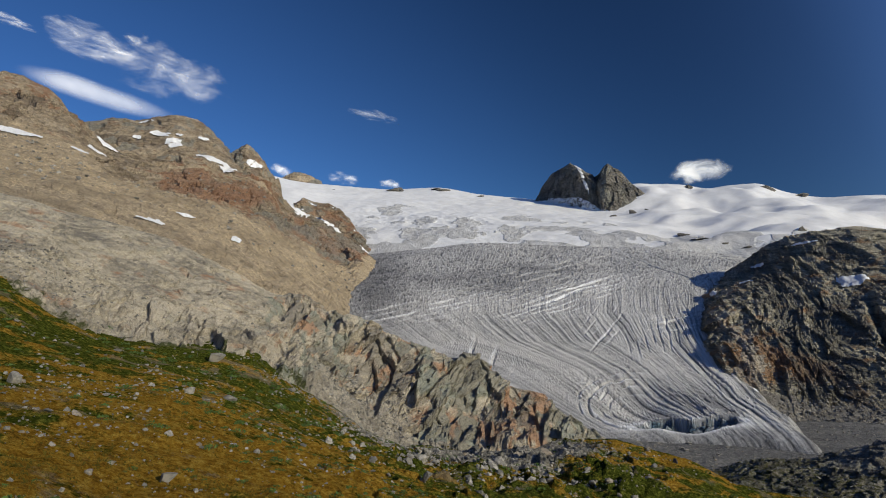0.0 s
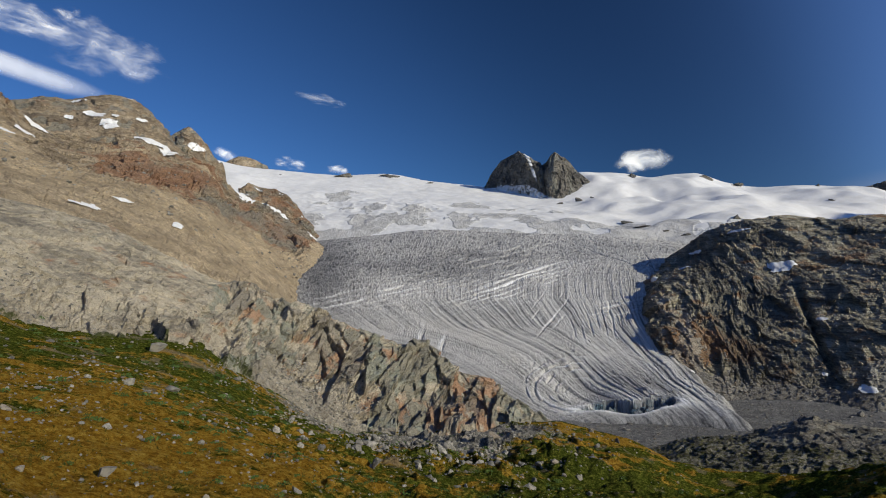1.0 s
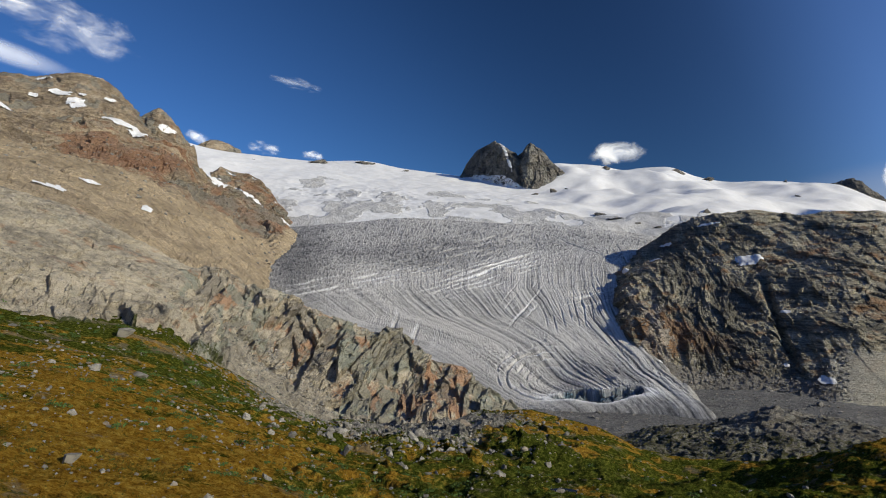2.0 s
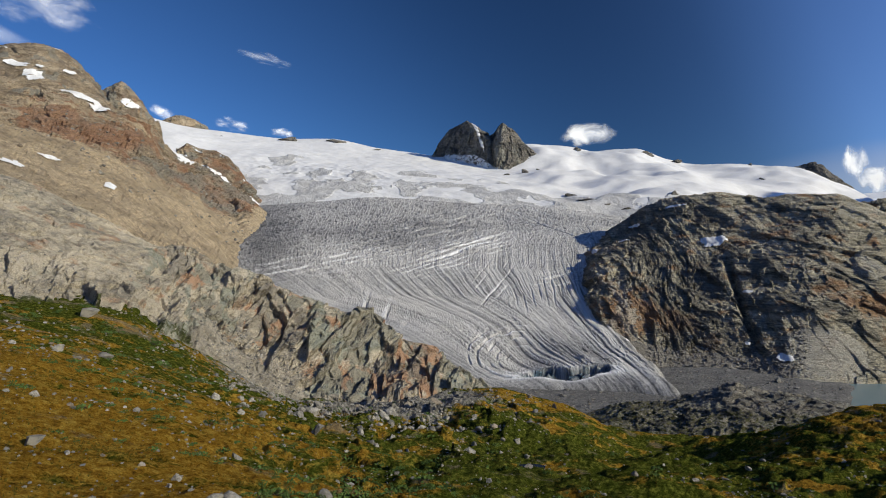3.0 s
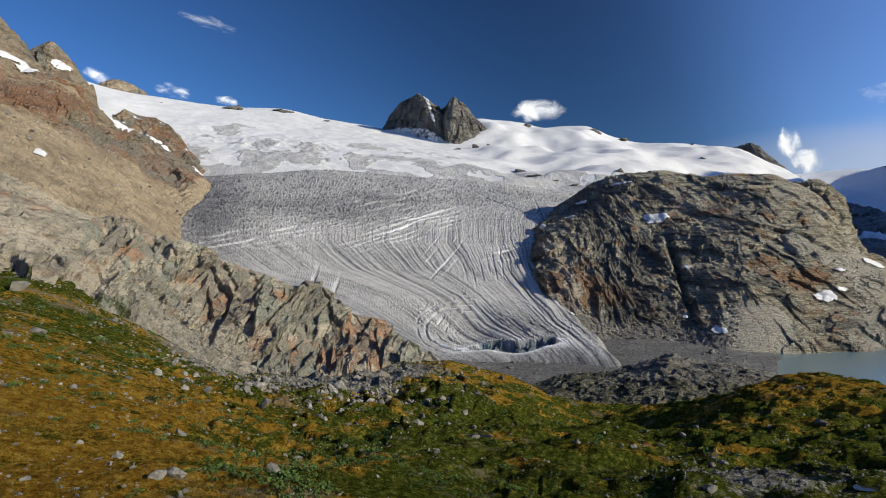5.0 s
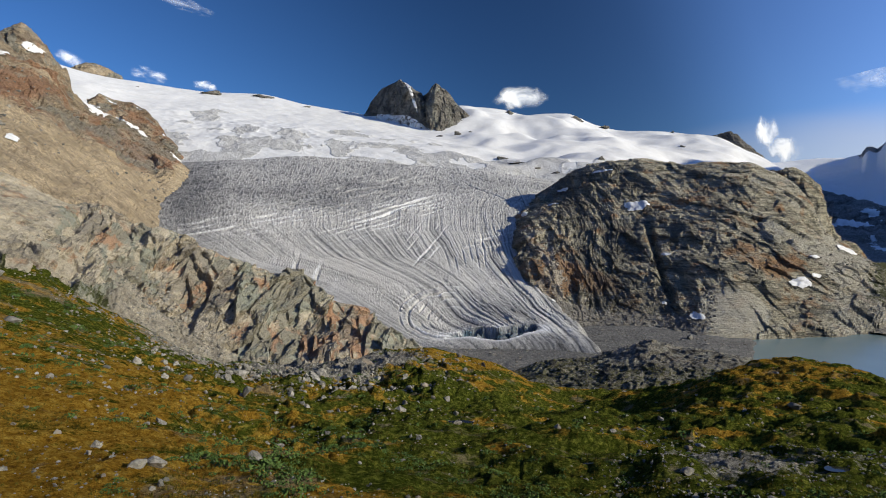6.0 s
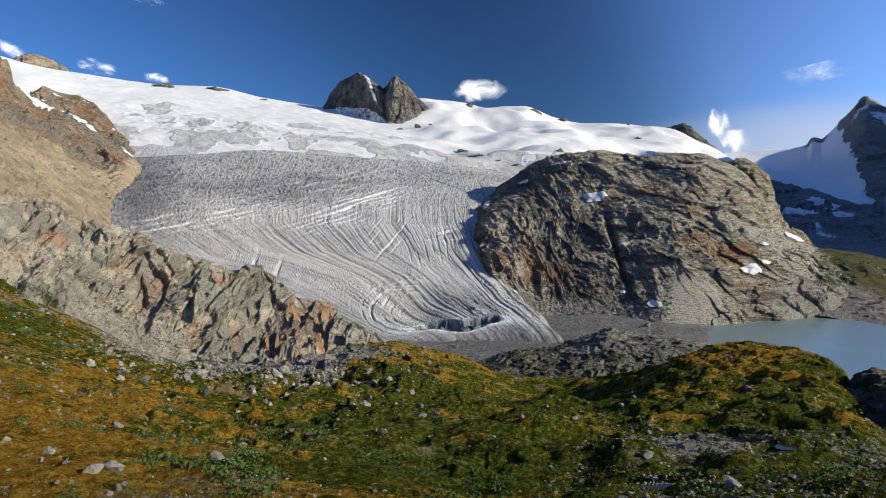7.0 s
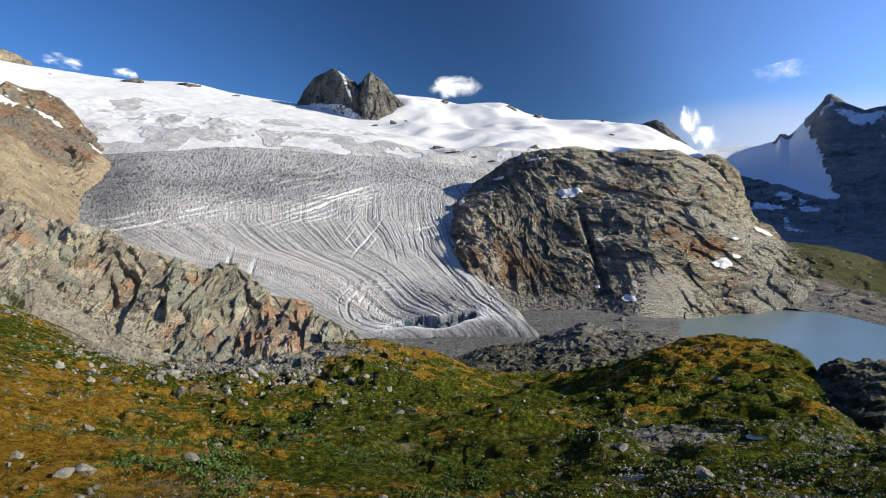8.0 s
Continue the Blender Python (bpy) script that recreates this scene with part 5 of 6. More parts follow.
# past bearing 60 the range is unseen, added high to shade its visible face
p, bearing, rank = sheet([RANGE_FOOT, RANGE_LOW, RANGE_MID, RANGE_HIGH, RANGE_CREST], np.concatenate([np.linspace(42, 62, 300), np.linspace(62, 99, 60)[1:]]), [24, 46, 60, 70], (0.06, 0.8), True)
up = lift(p) + 0.35 * fractal(p, 260, 4, 0.6, 94)
icy = (1 - bell(bearing, 51.5, 0.9) * ramp(rank, 3.55, 3.8)) * ramp(up, 1.5 - 0.30 * (bearing - 48), 2.0 - 0.30 * (bearing - 48)) * (1 - ramp(bearing - 0.375 * (4.4 - up) + 0.9 * fractal(p, 180, 4, 0.6, 100), 53.2, 54.0))
rocky = 1 - icy
p = shifted(p, 12 * fractal(p, 400, 4, 0.5, 95) + rocky * ramp(rank, 0.6, 1.3) * (11 * facets(p / (1, 1, 1.5), 130, 96) + 7 * facets(p, 50, 97) + 4 * facets(p, 20, 98) + 8 * fractal(p / (1, 1, 1.6), 150, 4, 0.5, 99, True)) * (1 - 0.75 * bell(rank, 4, 0.2)))
LAND["mountain_range"] = (p, bearing[0])
patches = 1.5 * fractal(np.stack([bearing / 2.2 - rank, rank * 3, 0 * rank], -1), 1, 4, 0.5, 93)
drift = icy * 0.9 + rocky * (0.05 + patches * (bell(bearing, 53, 2.2) + bell(bearing, 57.5, 3) * ramp(rank, 3, 3.4) + 1.0 * bell(up, -0.8, 0.5) * bell(bearing, 51, 3.5)) + 0.75 * bell(up, -1.1 + 0.12 * (bearing - 51), 0.28) * bell(bearing, 51, 2.8) + 0.6 * bell(bearing, 57, 1.4) * bell(rank, 3.6, 0.25))
setting(grid_object("mountain_range", p, RANGE_ROCK, rock_masks(rank, snow=drift, scree=0.25 * (1 - ramp(rank, 1.0, 1.6)))), "shaded dark mountain range with a pointed peak and glacier", "mountain")

lake = np.array([[(x, y, -112.0) for x in np.linspace(150, 1150, 3)] for y in np.linspace(120, 620, 3)])
setting(grid_object("lake", lake, LAKE_WATER), "milky grey-green glacial lake", "lake")

for name, lines, low, high, seed, label in (
    ("rock_knoll", [KNOLL_FOOT, KNOLL_MID, KNOLL_CREST], 20.5, 47.5, 101, "shaded rocky knoll behind the meadow"),
    ("rock_bluff", [BLUFF_FOOT, BLUFF_MID, BLUFF_CREST], 53.7, 77, 105, "dark rocky bluff above the lake"),
):
    p, bearing, rank = sheet(lines, fan(low, high, 330), [60, 60], (0.12, 0.6))
    p = shifted(p, 1.5 * fractal(p, 22, 4, 0.5, seed) + 0.9 * facets(p, 7, seed + 1) + 0.8 * facets(p, 3, seed + 2))
    p = rooted(p, rank, 8)
    LAND[name] = (p, bearing[0])
    # moss also paints the knoll's shaded left, bare pale rock its lit right
    setting(grid_object(name, p, KNOLL_ROCK, rock_masks(rank, veg=0.52 - 0.40 * bell(bearing, 39, 5) * ramp(rank, 0.8, 1.5), tone=facets(p, 6, seed + 3, 0.3))), label, "rock knoll")

# ---- loose rocks and plants ----
def ground_height(x, y):
    """The ground's height under points x, y (arrays)."""
    p, az = LAND["ground"]
    b, d = np.degrees(np.arctan2(x, y)), np.hypot(x, y)
    col = np.clip(np.searchsorted(az, b), 1, len(az) - 1)
    z = np.empty(len(x))
    for k in range(len(x)):
        pick = []
        for c in (col[k] - 1, col[k]):
            pick.append(np.interp(d[k], reach(p[:, c]), p[:, c, 2]))
        w = (b[k] - az[col[k] - 1]) / (az[col[k]] - az[col[k] - 1])
        z[k] = pick[0] * (1 - w) + pick[1] * w
    return z


def boulder_points(detail, seed, flatness=0.7):
    """A broken stone about 1 m across, its planes cut from a ball. Points and triangles."""
    rng = np.random.default_rng(seed)
    bm = bmesh.new()
    bmesh.ops.create_icosphere(bm, subdivisions=detail, radius=0.62)
    v = np.array([q.co for q in bm.verts])
    f = np.array([[q.index for q in t.verts] for t in bm.faces])
    bm.free()
    v *= rng.uniform(0.75, 1.25, 3) * (1, 1, flatness)
    for _ in range(11 if detail > 1 else 5):
        n = rng.normal(size=3)
        n /= np.linalg.norm(n)
        cut = rng.uniform(0.14, 0.38)
        over = np.maximum(v @ n - cut, 0)
        v -= over[:, None] * n
    return v, f


def stone_material():
    n = Nodes("lichened_stone", 0.9, 0.2)
    pick = n.tree.nodes.new("ShaderNodeObjectInfo").outputs["Random"]
    lump = n.tree.nodes.new("ShaderNodeNewGeometry").outputs["Random Per Island"]
    either = n.math("FRACT", n.math("ADD", pick, lump))
    body = n.ramp(either, (0.0, (0.14, 0.132, 0.115)), (0.4, (0.27, 0.25, 0.215)), (0.8, (0.40, 0.37, 0.32)), (1.0, (0.26, 0.20, 0.14)))
    fine = n.noise(2.4, 9, 0.75)
    col = n.mix(n.step(fine, 0.40, 0.56, 0.7, 0.0), body, (0.11, 0.107, 0.097))
    col = n.mix(n.step(n.noise(1.6, 6, 0.7, n.scaled(1, 1, 1, (30, 0, 0))), 0.56, 0.66, 0.0, 0.5), col, (0.16, 0.15, 0.08))
    n.bump(fine, 1.0, 0.3)
    return n.done(col)


STONE = stone_material()
rng = np.random.default_rng(12)
shapes = []
for k in range(9):
    v, f = boulder_points(2, 40 + k, 0.55 + 0.06 * k)
    data = bpy.data.meshes.new("boulder")
    data.from_pydata(v.tolist(), [], f.tolist())
    data.materials.append(STONE)
    shapes.append(data)


def boulder(x, y, size, k, turn, label="grey angular boulder lying in the alpine meadow"):
    z = ground_height(np.array([x]), np.array([y]))[0]
    ob = new("boulder", shapes[k % 9])
    ob.matrix_world = Matrix.Translation((x, y, z + 0.12 * size)) @ pose(0, 0, 0, turn % 17 - 8, turn % 13 - 6, turn) @ Matrix.Diagonal((size, size, size, 1))
    return tagged(ob, label, "boulder", "boulders in the meadow")


def scatter(count, low, high, near, far, weight, seed):
    """Places in a sector, denser where weight is high."""
    r = np.random.default_rng(seed)
    b = r.uniform(low, high, count * 6)
    d = np.exp(r.uniform(math.log(near), math.log(far), count * 6))
    w = weight(b, d)
    keep = np.nonzero(r.uniform(0, 1, len(b)) < w)[0][:count]
    a = np.radians(b[keep])
    return d[keep] * np.sin(a), d[keep] * np.cos(a), d[keep]


def stone_weight(b, d):
    flat = np.stack([d * np.sin(np.radians(b)), d * np.cos(np.radians(b)), 0 * b], -1)
    clump = np.clip(0.35 + 1.3 * fractal(flat, 22, 3, 0.6, 130), 0, 1)
    zone = 0.15 + 0.9 * bell(b, 7, 12) * bell(d, 170, 50) + 1.0 * bell(b, 45, 12) * bell(d, 80, 38) + 1.4 * bell(b, -8, 9) * bell(d, 200, 30) + 0.35 * bell(b, -30, 10) * bell(d, 110, 60) + 0.5 * bell(b, 57, 5)
    return np.clip(zone * clump, 0, 1)


# single boulders that stand out: x, y, size
for k, (x, y, size) in enumerate(BOULDERS):
    boulder(x, y, 0.8 * size, k, 37 * k, "large pale grey boulder lying in the alpine meadow")
for k, (x, y, d) in enumerate(zip(*scatter(70, -3, 19, 140, 205, lambda b, d: bell(b, 8, 7), 134))):
    boulder(x, y, float(rng.uniform(0.9, 2.6)), k * 4 + 1, 71 * k, "grey angular block on the stony rise in the meadow")
bx, by, bd = scatter(200, -38, 60, 42, 235, stone_weight, 131)
for k, (x, y, d) in enumerate(zip(bx, by, bd)):
    size = (0.15 + 0.0032 * d) * float(rng.uniform(0.6, 1.7))
    boulder(x, y, size, k * 5 + 2, 53 * k)


def joined(name, bases, places, sizes, turns, material, lean=0.0, squash=1.0):
    """Many small copies of a few shapes as one mesh."""
    vs, fs, total = [], [], 0
    for k, (q, s, t) in enumerate(zip(places, sizes, turns)):
        v, f = bases[k % len(bases)]
        c, n = math.cos(t), math.sin(t)
        w = np.stack([v[:, 0] * c - v[:, 1] * n, v[:, 0] * n + v[:, 1] * c, v[:, 2] * squash], 1) * s + q
        vs.append(w)
        fs.append(f + total)
        total += len(v)
    return mesh_object(name, np.concatenate(vs), np.concatenate(fs), material)


def rise_weight(b, d):
    flat = np.stack([d * np.sin(np.radians(b)), d * np.cos(np.radians(b)), 0 * b], -1)
    return np.clip((bell(b, 1, 9) * bell(d, 165, 38) + 0.8 * bell(b, 9, 7) * bell(d, 214, 18)) * (0.25 + 1.8 * fractal(flat, 16, 3, 0.6, 132)), 0, 1)


rx, ry, _ = scatter(4200, -16, 22, 105, 235, rise_weight, 135)
rubble_sizes = np.clip(0.55 * np.exp(rng.normal(0, 0.6, len(rx))), 0.2, 2.6)
sharp = [boulder_points(1, 260 + k, 0.75) for k in range(8)]
tagged(joined("rise_rubble", sharp, np.stack([rx, ry, ground_height(rx, ry) + 0.1 * rubble_sizes], 1), rubble_sizes, rng.uniform(0, 6.28, len(rx)), STONE), "grey broken rubble heaped on the stony rise", "rubble", kind="stuff")
sx, sy, sd = scatter(9000, -40, 64, 36, 240, stone_weight, 133)
sz = ground_height(sx, sy)
sizes = (0.07 + 0.0022 * sd) * np.exp(rng.normal(0, 0.5, len(sx)))
small = [boulder_points(1, 60 + k, 0.7) for k in range(8)]
tagged(joined("loose_stones", small, np.stack([sx, sy, sz + 0.1 * sizes], 1), sizes, rng.uniform(0, 6.28, len(sx)), STONE), "loose grey stones scattered over the alpine meadow", "stones", kind="stuff")


def leaf_clump(seed, leaves, tall, leaf):
    """A low dome of small leaves on all sides."""
    r = np.random.default_rng(seed)
    v, f = [], []
    for k in range(leaves):
        a, u = r.uniform(0, 6.28), r.uniform(0, 1) ** 0.5
        top = tall * math.sqrt(max(0.0, 1 - u * u)) * r.uniform(0.55, 1.1)
        c = np.array([u * math.cos(a), u * math.sin(a), top])
        s = r.normal(size=3)
        s /= np.linalg.norm(s)
        e = np.cross(s, r.normal(size=3))
        e /= np.linalg.norm(e)
        n = len(v)
        v += [c - s * leaf, c + e * leaf * 0.5, c + s * leaf, c - e * leaf * 0.5]
        f += [(n, n + 1, n + 2), (n, n + 2, n + 3)]
    return np.array(v), np.array(f)


def leaf_material(name, dark, light):
    n = Nodes(name, 0.8, 0.05)
    lump = n.tree.nodes.new("ShaderNodeNewGeometry").outputs["Random Per Island"]
    wide = n.noise(0.12, 4)
    return n.done(n.mix(n.math("MULTIPLY", n.math("ADD", lump, wide), 0.55), dark, light))


def shrub_weight(b, d):
    flat = np.stack([d * np.sin(np.radians(b)), d * np.cos(np.radians(b)), 0 * b], -1)
    clump = np.clip(0.25 + 2.2 * fractal(flat, 14, 3, 0.6, 140), 0, 1)
    zone = 0.16 + 0.8 * bell(b, 4, 13) * bell(d, 62, 24) + 0.06 * bell(b, 35, 20) * bell(d, 55, 18) + 0.35 * bell(b, -17, 9) * bell(d, 165, 45)
    return np.clip(zone * clump, 0, 1)


hx, hy, hd = scatter(3000, -38, 60, 36, 215, shrub_weight, 141)
hz = ground_height(hx, hy)
sizes = (0.26 + 0.0035 * hd) * np.exp(rng.normal(0, 0.35, len(hx)))
WILLOW = leaf_material("willow_leaves", (0.028, 0.052, 0.012), (0.11, 0.17, 0.048))
TWIGS = leaf_material("willow_twigs", (0.05, 0.035, 0.022), (0.12, 0.09, 0.06))
clumps = [leaf_clump(150 + k, 34, 0.5, 0.22) for k in range(6)]
turns = rng.uniform(0, 6.28, len(hx))


def twig_fan(seed):
    """Bare stems that spread from the root of a low shrub."""
    r = np.random.default_rng(seed)
    v, f = [], []
    for k in range(9):
        a = 0.7 * k + r.uniform(0, 0.5)
        tip = np.array([math.cos(a), math.sin(a), 0]) * r.uniform(0.5, 0.9) + (0, 0, r.uniform(0.2, 0.45))
        side = np.array([-math.sin(a), math.cos(a), 0]) * 0.03
        n = len(v)
        v += [-side, side, tip, (0, 0, 0.07)]
        f += [(n, n + 1, n + 2), (n + 1, n + 3, n + 2), (n + 3, n, n + 2)]
    return np.array(v), np.array(f)


def shrub_mesh(name, shape, material):
    data = bpy.data.meshes.new(name)
    data.from_pydata(shape[0].tolist(), [], shape[1].tolist())
    data.materials.append(material)
    return data


leaf_meshes = [shrub_mesh("foliage", c, WILLOW) for c in clumps]
twig_meshes = [shrub_mesh("stems", twig_fan(158 + k), TWIGS) for k in range(3)]
order = np.argsort(hd / sizes)
for k in order[:220]:
    ob = new("willow_shrub")
    ob.matrix_world = Matrix.Translation((hx[k], hy[k], hz[k] - 0.03)) @ pose(0, 0, 0, 0, 0, math.degrees(turns[k])) @ Matrix.Diagonal((sizes[k], sizes[k], sizes[k], 1))
    new("stems", twig_meshes[k % 3]).parent = ob
    new("foliage", leaf_meshes[k % 6]).parent = ob
    tagged(ob, "low grey-green dwarf willow shrub growing in the meadow", "shrub", "dwarf willow shrubs")
rest = order[220:]
tagged(joined("willow_thicket", clumps, np.stack([hx, hy, hz - 0.03], 1)[rest], sizes[rest], turns[rest], WILLOW), "far low grey-green dwarf willow shrubs in the meadow", "shrubs", kind="stuff")


def tuft(seed, blades):
    r = np.random.default_rng(seed)
    v, f = [], []
    for k in range(blades):
        a = r.uniform(0, 6.28)
        o = np.array([math.cos(a), math.sin(a), 0]) * r.uniform(0, 0.45)
        side = np.array([-math.sin(a), math.cos(a), 0]) * 0.12
        tip = o * r.uniform(1.3, 2.2) + (0, 0, r.uniform(0.45, 0.95))
        n = len(v)
        v += [o - side, o + side, tip]
        f.append((n, n + 1, n + 2))
    return np.array(v), np.array(f)


def grass_weight(b, d):
    flat = np.stack([d * np.sin(np.radians(b)), d * np.cos(np.radians(b)), 0 * b], -1)
    return np.clip(0.3 + 1.2 * fractal(flat, 9, 3, 0.6, 160), 0, 1)


gx, gy, gd = scatter(12000, -40, 62, 34, 150, grass_weight, 161)
gz = ground_height(gx, gy)
GRASS = leaf_material("dry_grass", (0.035, 0.04, 0.006), (0.15, 0.108, 0.018))
tagged(joined("grass_tufts", [tuft(170 + k, 9) for k in range(6)], np.stack([gx, gy, gz - 0.03], 1), (0.15 + 0.0012 * gd) * rng.uniform(0.6, 1.5, len(gx)), rng.uniform(0, 6.28, len(gx)), GRASS), "dry yellow-green grass tufts on the slope", "grass", kind="stuff")


# ---- stones on the slopes ----
def scatter_on(land, weight, count, low, high, seed, name, label):
    """Stones on a rock mass: at its points, picked by weight (bearing, height, distance)."""
    p, az = LAND[land]
    r = np.random.default_rng(seed)
    i, j = r.integers(0, p.shape[0] - 16, count * 12), r.integers(0, p.shape[1], count * 12)
    q = p[i, j]
    keep = np.nonzero(r.uniform(0, 1, len(q)) < weight(az[j], q[:, 2], reach(q), i / p.shape[0]))[0][:count]
    q = q[keep]
    size = low * (high / low) ** (r.uniform(0, 1, len(q)) ** 2.2)
    q[:, 2] += 0.12 * size
    tagged(joined(name, small, q, size, r.uniform(0, 6.28, len(q)), STONE), label, "stones", kind="stuff")


scatter_on("rock_ridge", lambda b, z, d, v: bell(b, -8.5, 5) * (v < 0.42) + 0.5 * bell(b, -33, 6) * (v < 0.45), 3200, 0.25, 1.5, 180, "talus_blocks", "grey talus blocks below the slab ridge")
scatter_on("mountain", lambda b, z, d, v: 0.7 * ((v > 0.1) & (v < 0.5)), 1500, 1.2, 7.0, 181, "scree_blocks", "brown blocks strewn over the scree slope")
scatter_on("rock_hump", lambda b, z, d, v: 0.9 * (v < 0.3) * (b < 41) + 0.5 * bell(b, 50, 3), 3200, 0.7, 3.6, 182, "moraine_blocks", "grey moraine blocks at the foot of the hump")
scatter_on("valley_slope", lambda b, z, d, v: 0.7 + 0 * b, 1800, 0.8, 6.0, 183, "valley_blocks", "grey blocks strewn over the valley floor")
mx, my, md = scatter(2600, 8, 44, 330, 580, lambda b, d: 0.8 + 0 * b, 185)
tagged(joined("basin_stones", small, np.stack([mx, my, ground_height(mx, my) + 0.1], 1), np.exp(rng.normal(0.05, 0.5, len(mx))), rng.uniform(0, 6.28, len(mx)), STONE), "grey stones on the gravel plain before the glacier", "stones", kind="stuff")
scatter_on("rock_knoll", lambda b, z, d, v: 0.7 + 0 * b, 220, 0.4, 1.8, 184, "knoll_blocks", "grey blocks on the shaded knoll")

# ---- old snow ----
def old_snow():
    n = Nodes("dirty_old_snow", 0.65, 0.25)
    col = n.ramp(n.noise(0.25, 7, 0.7), (0.3, (0.58, 0.565, 0.55)), (0.6, (0.78, 0.775, 0.77)))
    n.bump(n.noise(0.4, 6, 0.7), 0.4, 0.8)
    return n.done(col)


OLD_SNOW = old_snow()


def finer(p, times):
    """A grid of points with more rows and columns, straight between the old ones."""
    n, m = p.shape[:2]
    r, c = np.linspace(0, n - 1, (n - 1) * times + 1), np.linspace(0, m - 1, (m - 1) * times + 1)
    i, j = np.minimum(r.astype(int), n - 2), np.minimum(c.astype(int), m - 2)
    u, v = (r - i)[:, None, None], (c - j)[None, :, None]
    a, b = p[i][:, j], p[i][:, j + 1]
    e, f = p[i + 1][:, j], p[i + 1][:, j + 1]
    return (a * (1 - v) + b * v) * (1 - u) + (e * (1 - v) + f * v) * u


def pieces(face, least):
    """The connected parts of a mask of faces, as masks."""
    left, found = face.copy(), []
    while left.any():
        i, j = np.argwhere(left)[0]
        stack, one = [(i, j)], np.zeros_like(face)
        left[i, j] = False
        while stack:
            i, j = stack.pop()
            one[i, j] = True
            for u, v in ((i + 1, j), (i - 1, j), (i, j + 1), (i, j - 1)):
                if 0 <= u < face.shape[0] and 0 <= v < face.shape[1] and left[u, v]:
                    left[u, v] = False
                    stack.append((u, v))
        if one.sum() >= least:
            found.append(one)
    return found


def snow_patch(land, x, y, z, wide, high, seed):
    """Old snow lying in a hollow of a rock mass, thinning out to a ragged edge."""
    p = LAND[land][0][:-14]
    away = reach(p)
    # the point of the land in that direction
    off = np.hypot(np.degrees(np.arctan2(p[..., 0], p[..., 1]) - math.atan2(x, y)), lift(p) - math.degrees(math.atan2(z - EYE_HEIGHT, math.hypot(x, y))))
    grow = 1 / math.hypot(x, y)
    x, y, z = p[np.unravel_index(np.argmin(off), off.shape)]
    centre = math.hypot(x, y)
    wide, high = wide * grow * centre, high * grow * centre
    side = (p[..., 0] * y - p[..., 1] * x) / centre
    # the slope as it climbs: height and distance together
    climb = (p[..., 2] - z) * 0.95 + (away - centre) * 0.22
    near = (np.abs(side) < wide * 1.2) & (np.abs(climb) < high * 1.6 + 3) & (np.abs(away - centre) < 8 * high + 60)
    if not near.any():
        return
    rows, cols = np.nonzero(near.any(1))[0], np.nonzero(near.any(0))[0]
    q = finer(p[max(rows[0] - 1, 0):rows[-1] + 2, max(cols[0] - 1, 0):cols[-1] + 2], 2)
    side = (q[..., 0] * y - q[..., 1] * x) / centre
    climb = (q[..., 2] - z) * 0.95 + (reach(q) - centre) * 0.22
    inside = 1 - np.hypot(side / ((0.44 if land == "rock_hump" else 0.56) * wide), climb / ((0.5 if land == "rock_hump" else 1.1) * high)) + 0.42 * fractal(q + seed * 97.0, 0.5 * wide, 4, 0.55, seed)
    on = inside > 0.12
    face = on[:-1, :-1] & on[1:, :-1] & on[1:, 1:] & on[:-1, 1:]
    for _ in range(9):
        soft = q.copy()
        soft[1:-1, 1:-1] = (q[:-2, 1:-1] + q[2:, 1:-1] + q[1:-1, :-2] + q[1:-1, 2:]) / 4
        q = soft
    q = q + normals(q) * (0.02 * high * np.clip(inside * 4, -0.3, 1.2) + 0.0015 * centre)[..., None]
    k = np.arange(q.shape[0] * q.shape[1]).reshape(q.shape[:2])
    quads = np.stack([k[:-1, :-1], k[:-1, 1:], k[1:, 1:], k[1:, :-1]], -1)
    words = {"mountain": "the brown mountain", "mountain_shoulder": "the rounded brown summit", "rock_hump": "the dark rock hump", "rock_island": "the red-brown rock island", "rock_horn": "the grey rock horn"}.get(land, "the ice edge")
    for piece in pieces(face, 12):
        used, index = np.unique(quads[piece], return_inverse=True)
        ob = mesh_object("snow_patch", q.reshape(-1, 3)[used], index.reshape(-1, 4), OLD_SNOW, smooth=True)
        tagged(ob, "patch of old white snow lying on " + words, "snow patch", "patches of old snow")


seed = 190
for land, places in OLD_SNOW_PLACES.items():
    for place in places:
        snow_patch(land, *place, seed)
        seed += 1

crag = [boulder_points(3, 240 + k, 0.8) for k in range(4)]
for k, (x, y, z, wide, high) in enumerate(SNOW_ROCKS):
    v, f = crag[k % 4]
    v = v * (wide, wide * 0.7, 2.0 * high)
    v = v + 0.08 * wide * facets(v + k * 500.0, 0.3 * wide, k)[:, None] * np.array([1, 1, 0.6])
    t = math.atan2(x, y)
    v = np.stack([v[:, 0] * math.cos(t) + v[:, 1] * math.sin(t), v[:, 1] * math.cos(t) - v[:, 0] * math.sin(t), v[:, 2]], 1) + (x, y, z - 0.3 * high)
    ob = mesh_object("rock_outcrop", v, f, PEAK_ROCK, {key: np.zeros(len(v)) for key in ("veg", "rust", "snow", "scree", "tone")})
    tagged(ob, "dark rock outcrop poking out of the snowfield", "rock outcrop", "rocks in the snowfield")

# ---- ponds ----
for (x, y, wide, deep), z in zip(PONDS, POND_LEVELS):
    r = np.linspace(0, 1, 6)[:, None]
    t = np.linspace(0, 2 * math.pi, 41)[None, :]
    pond = np.stack([x + 1.6 * wide * r * np.cos(t), y + 1.6 * deep * r * np.sin(t), z + 0 * r * t], -1)
    setting(grid_object("pond", pond, POND_WATER), "small dark pond lying in the boggy meadow", "pond")

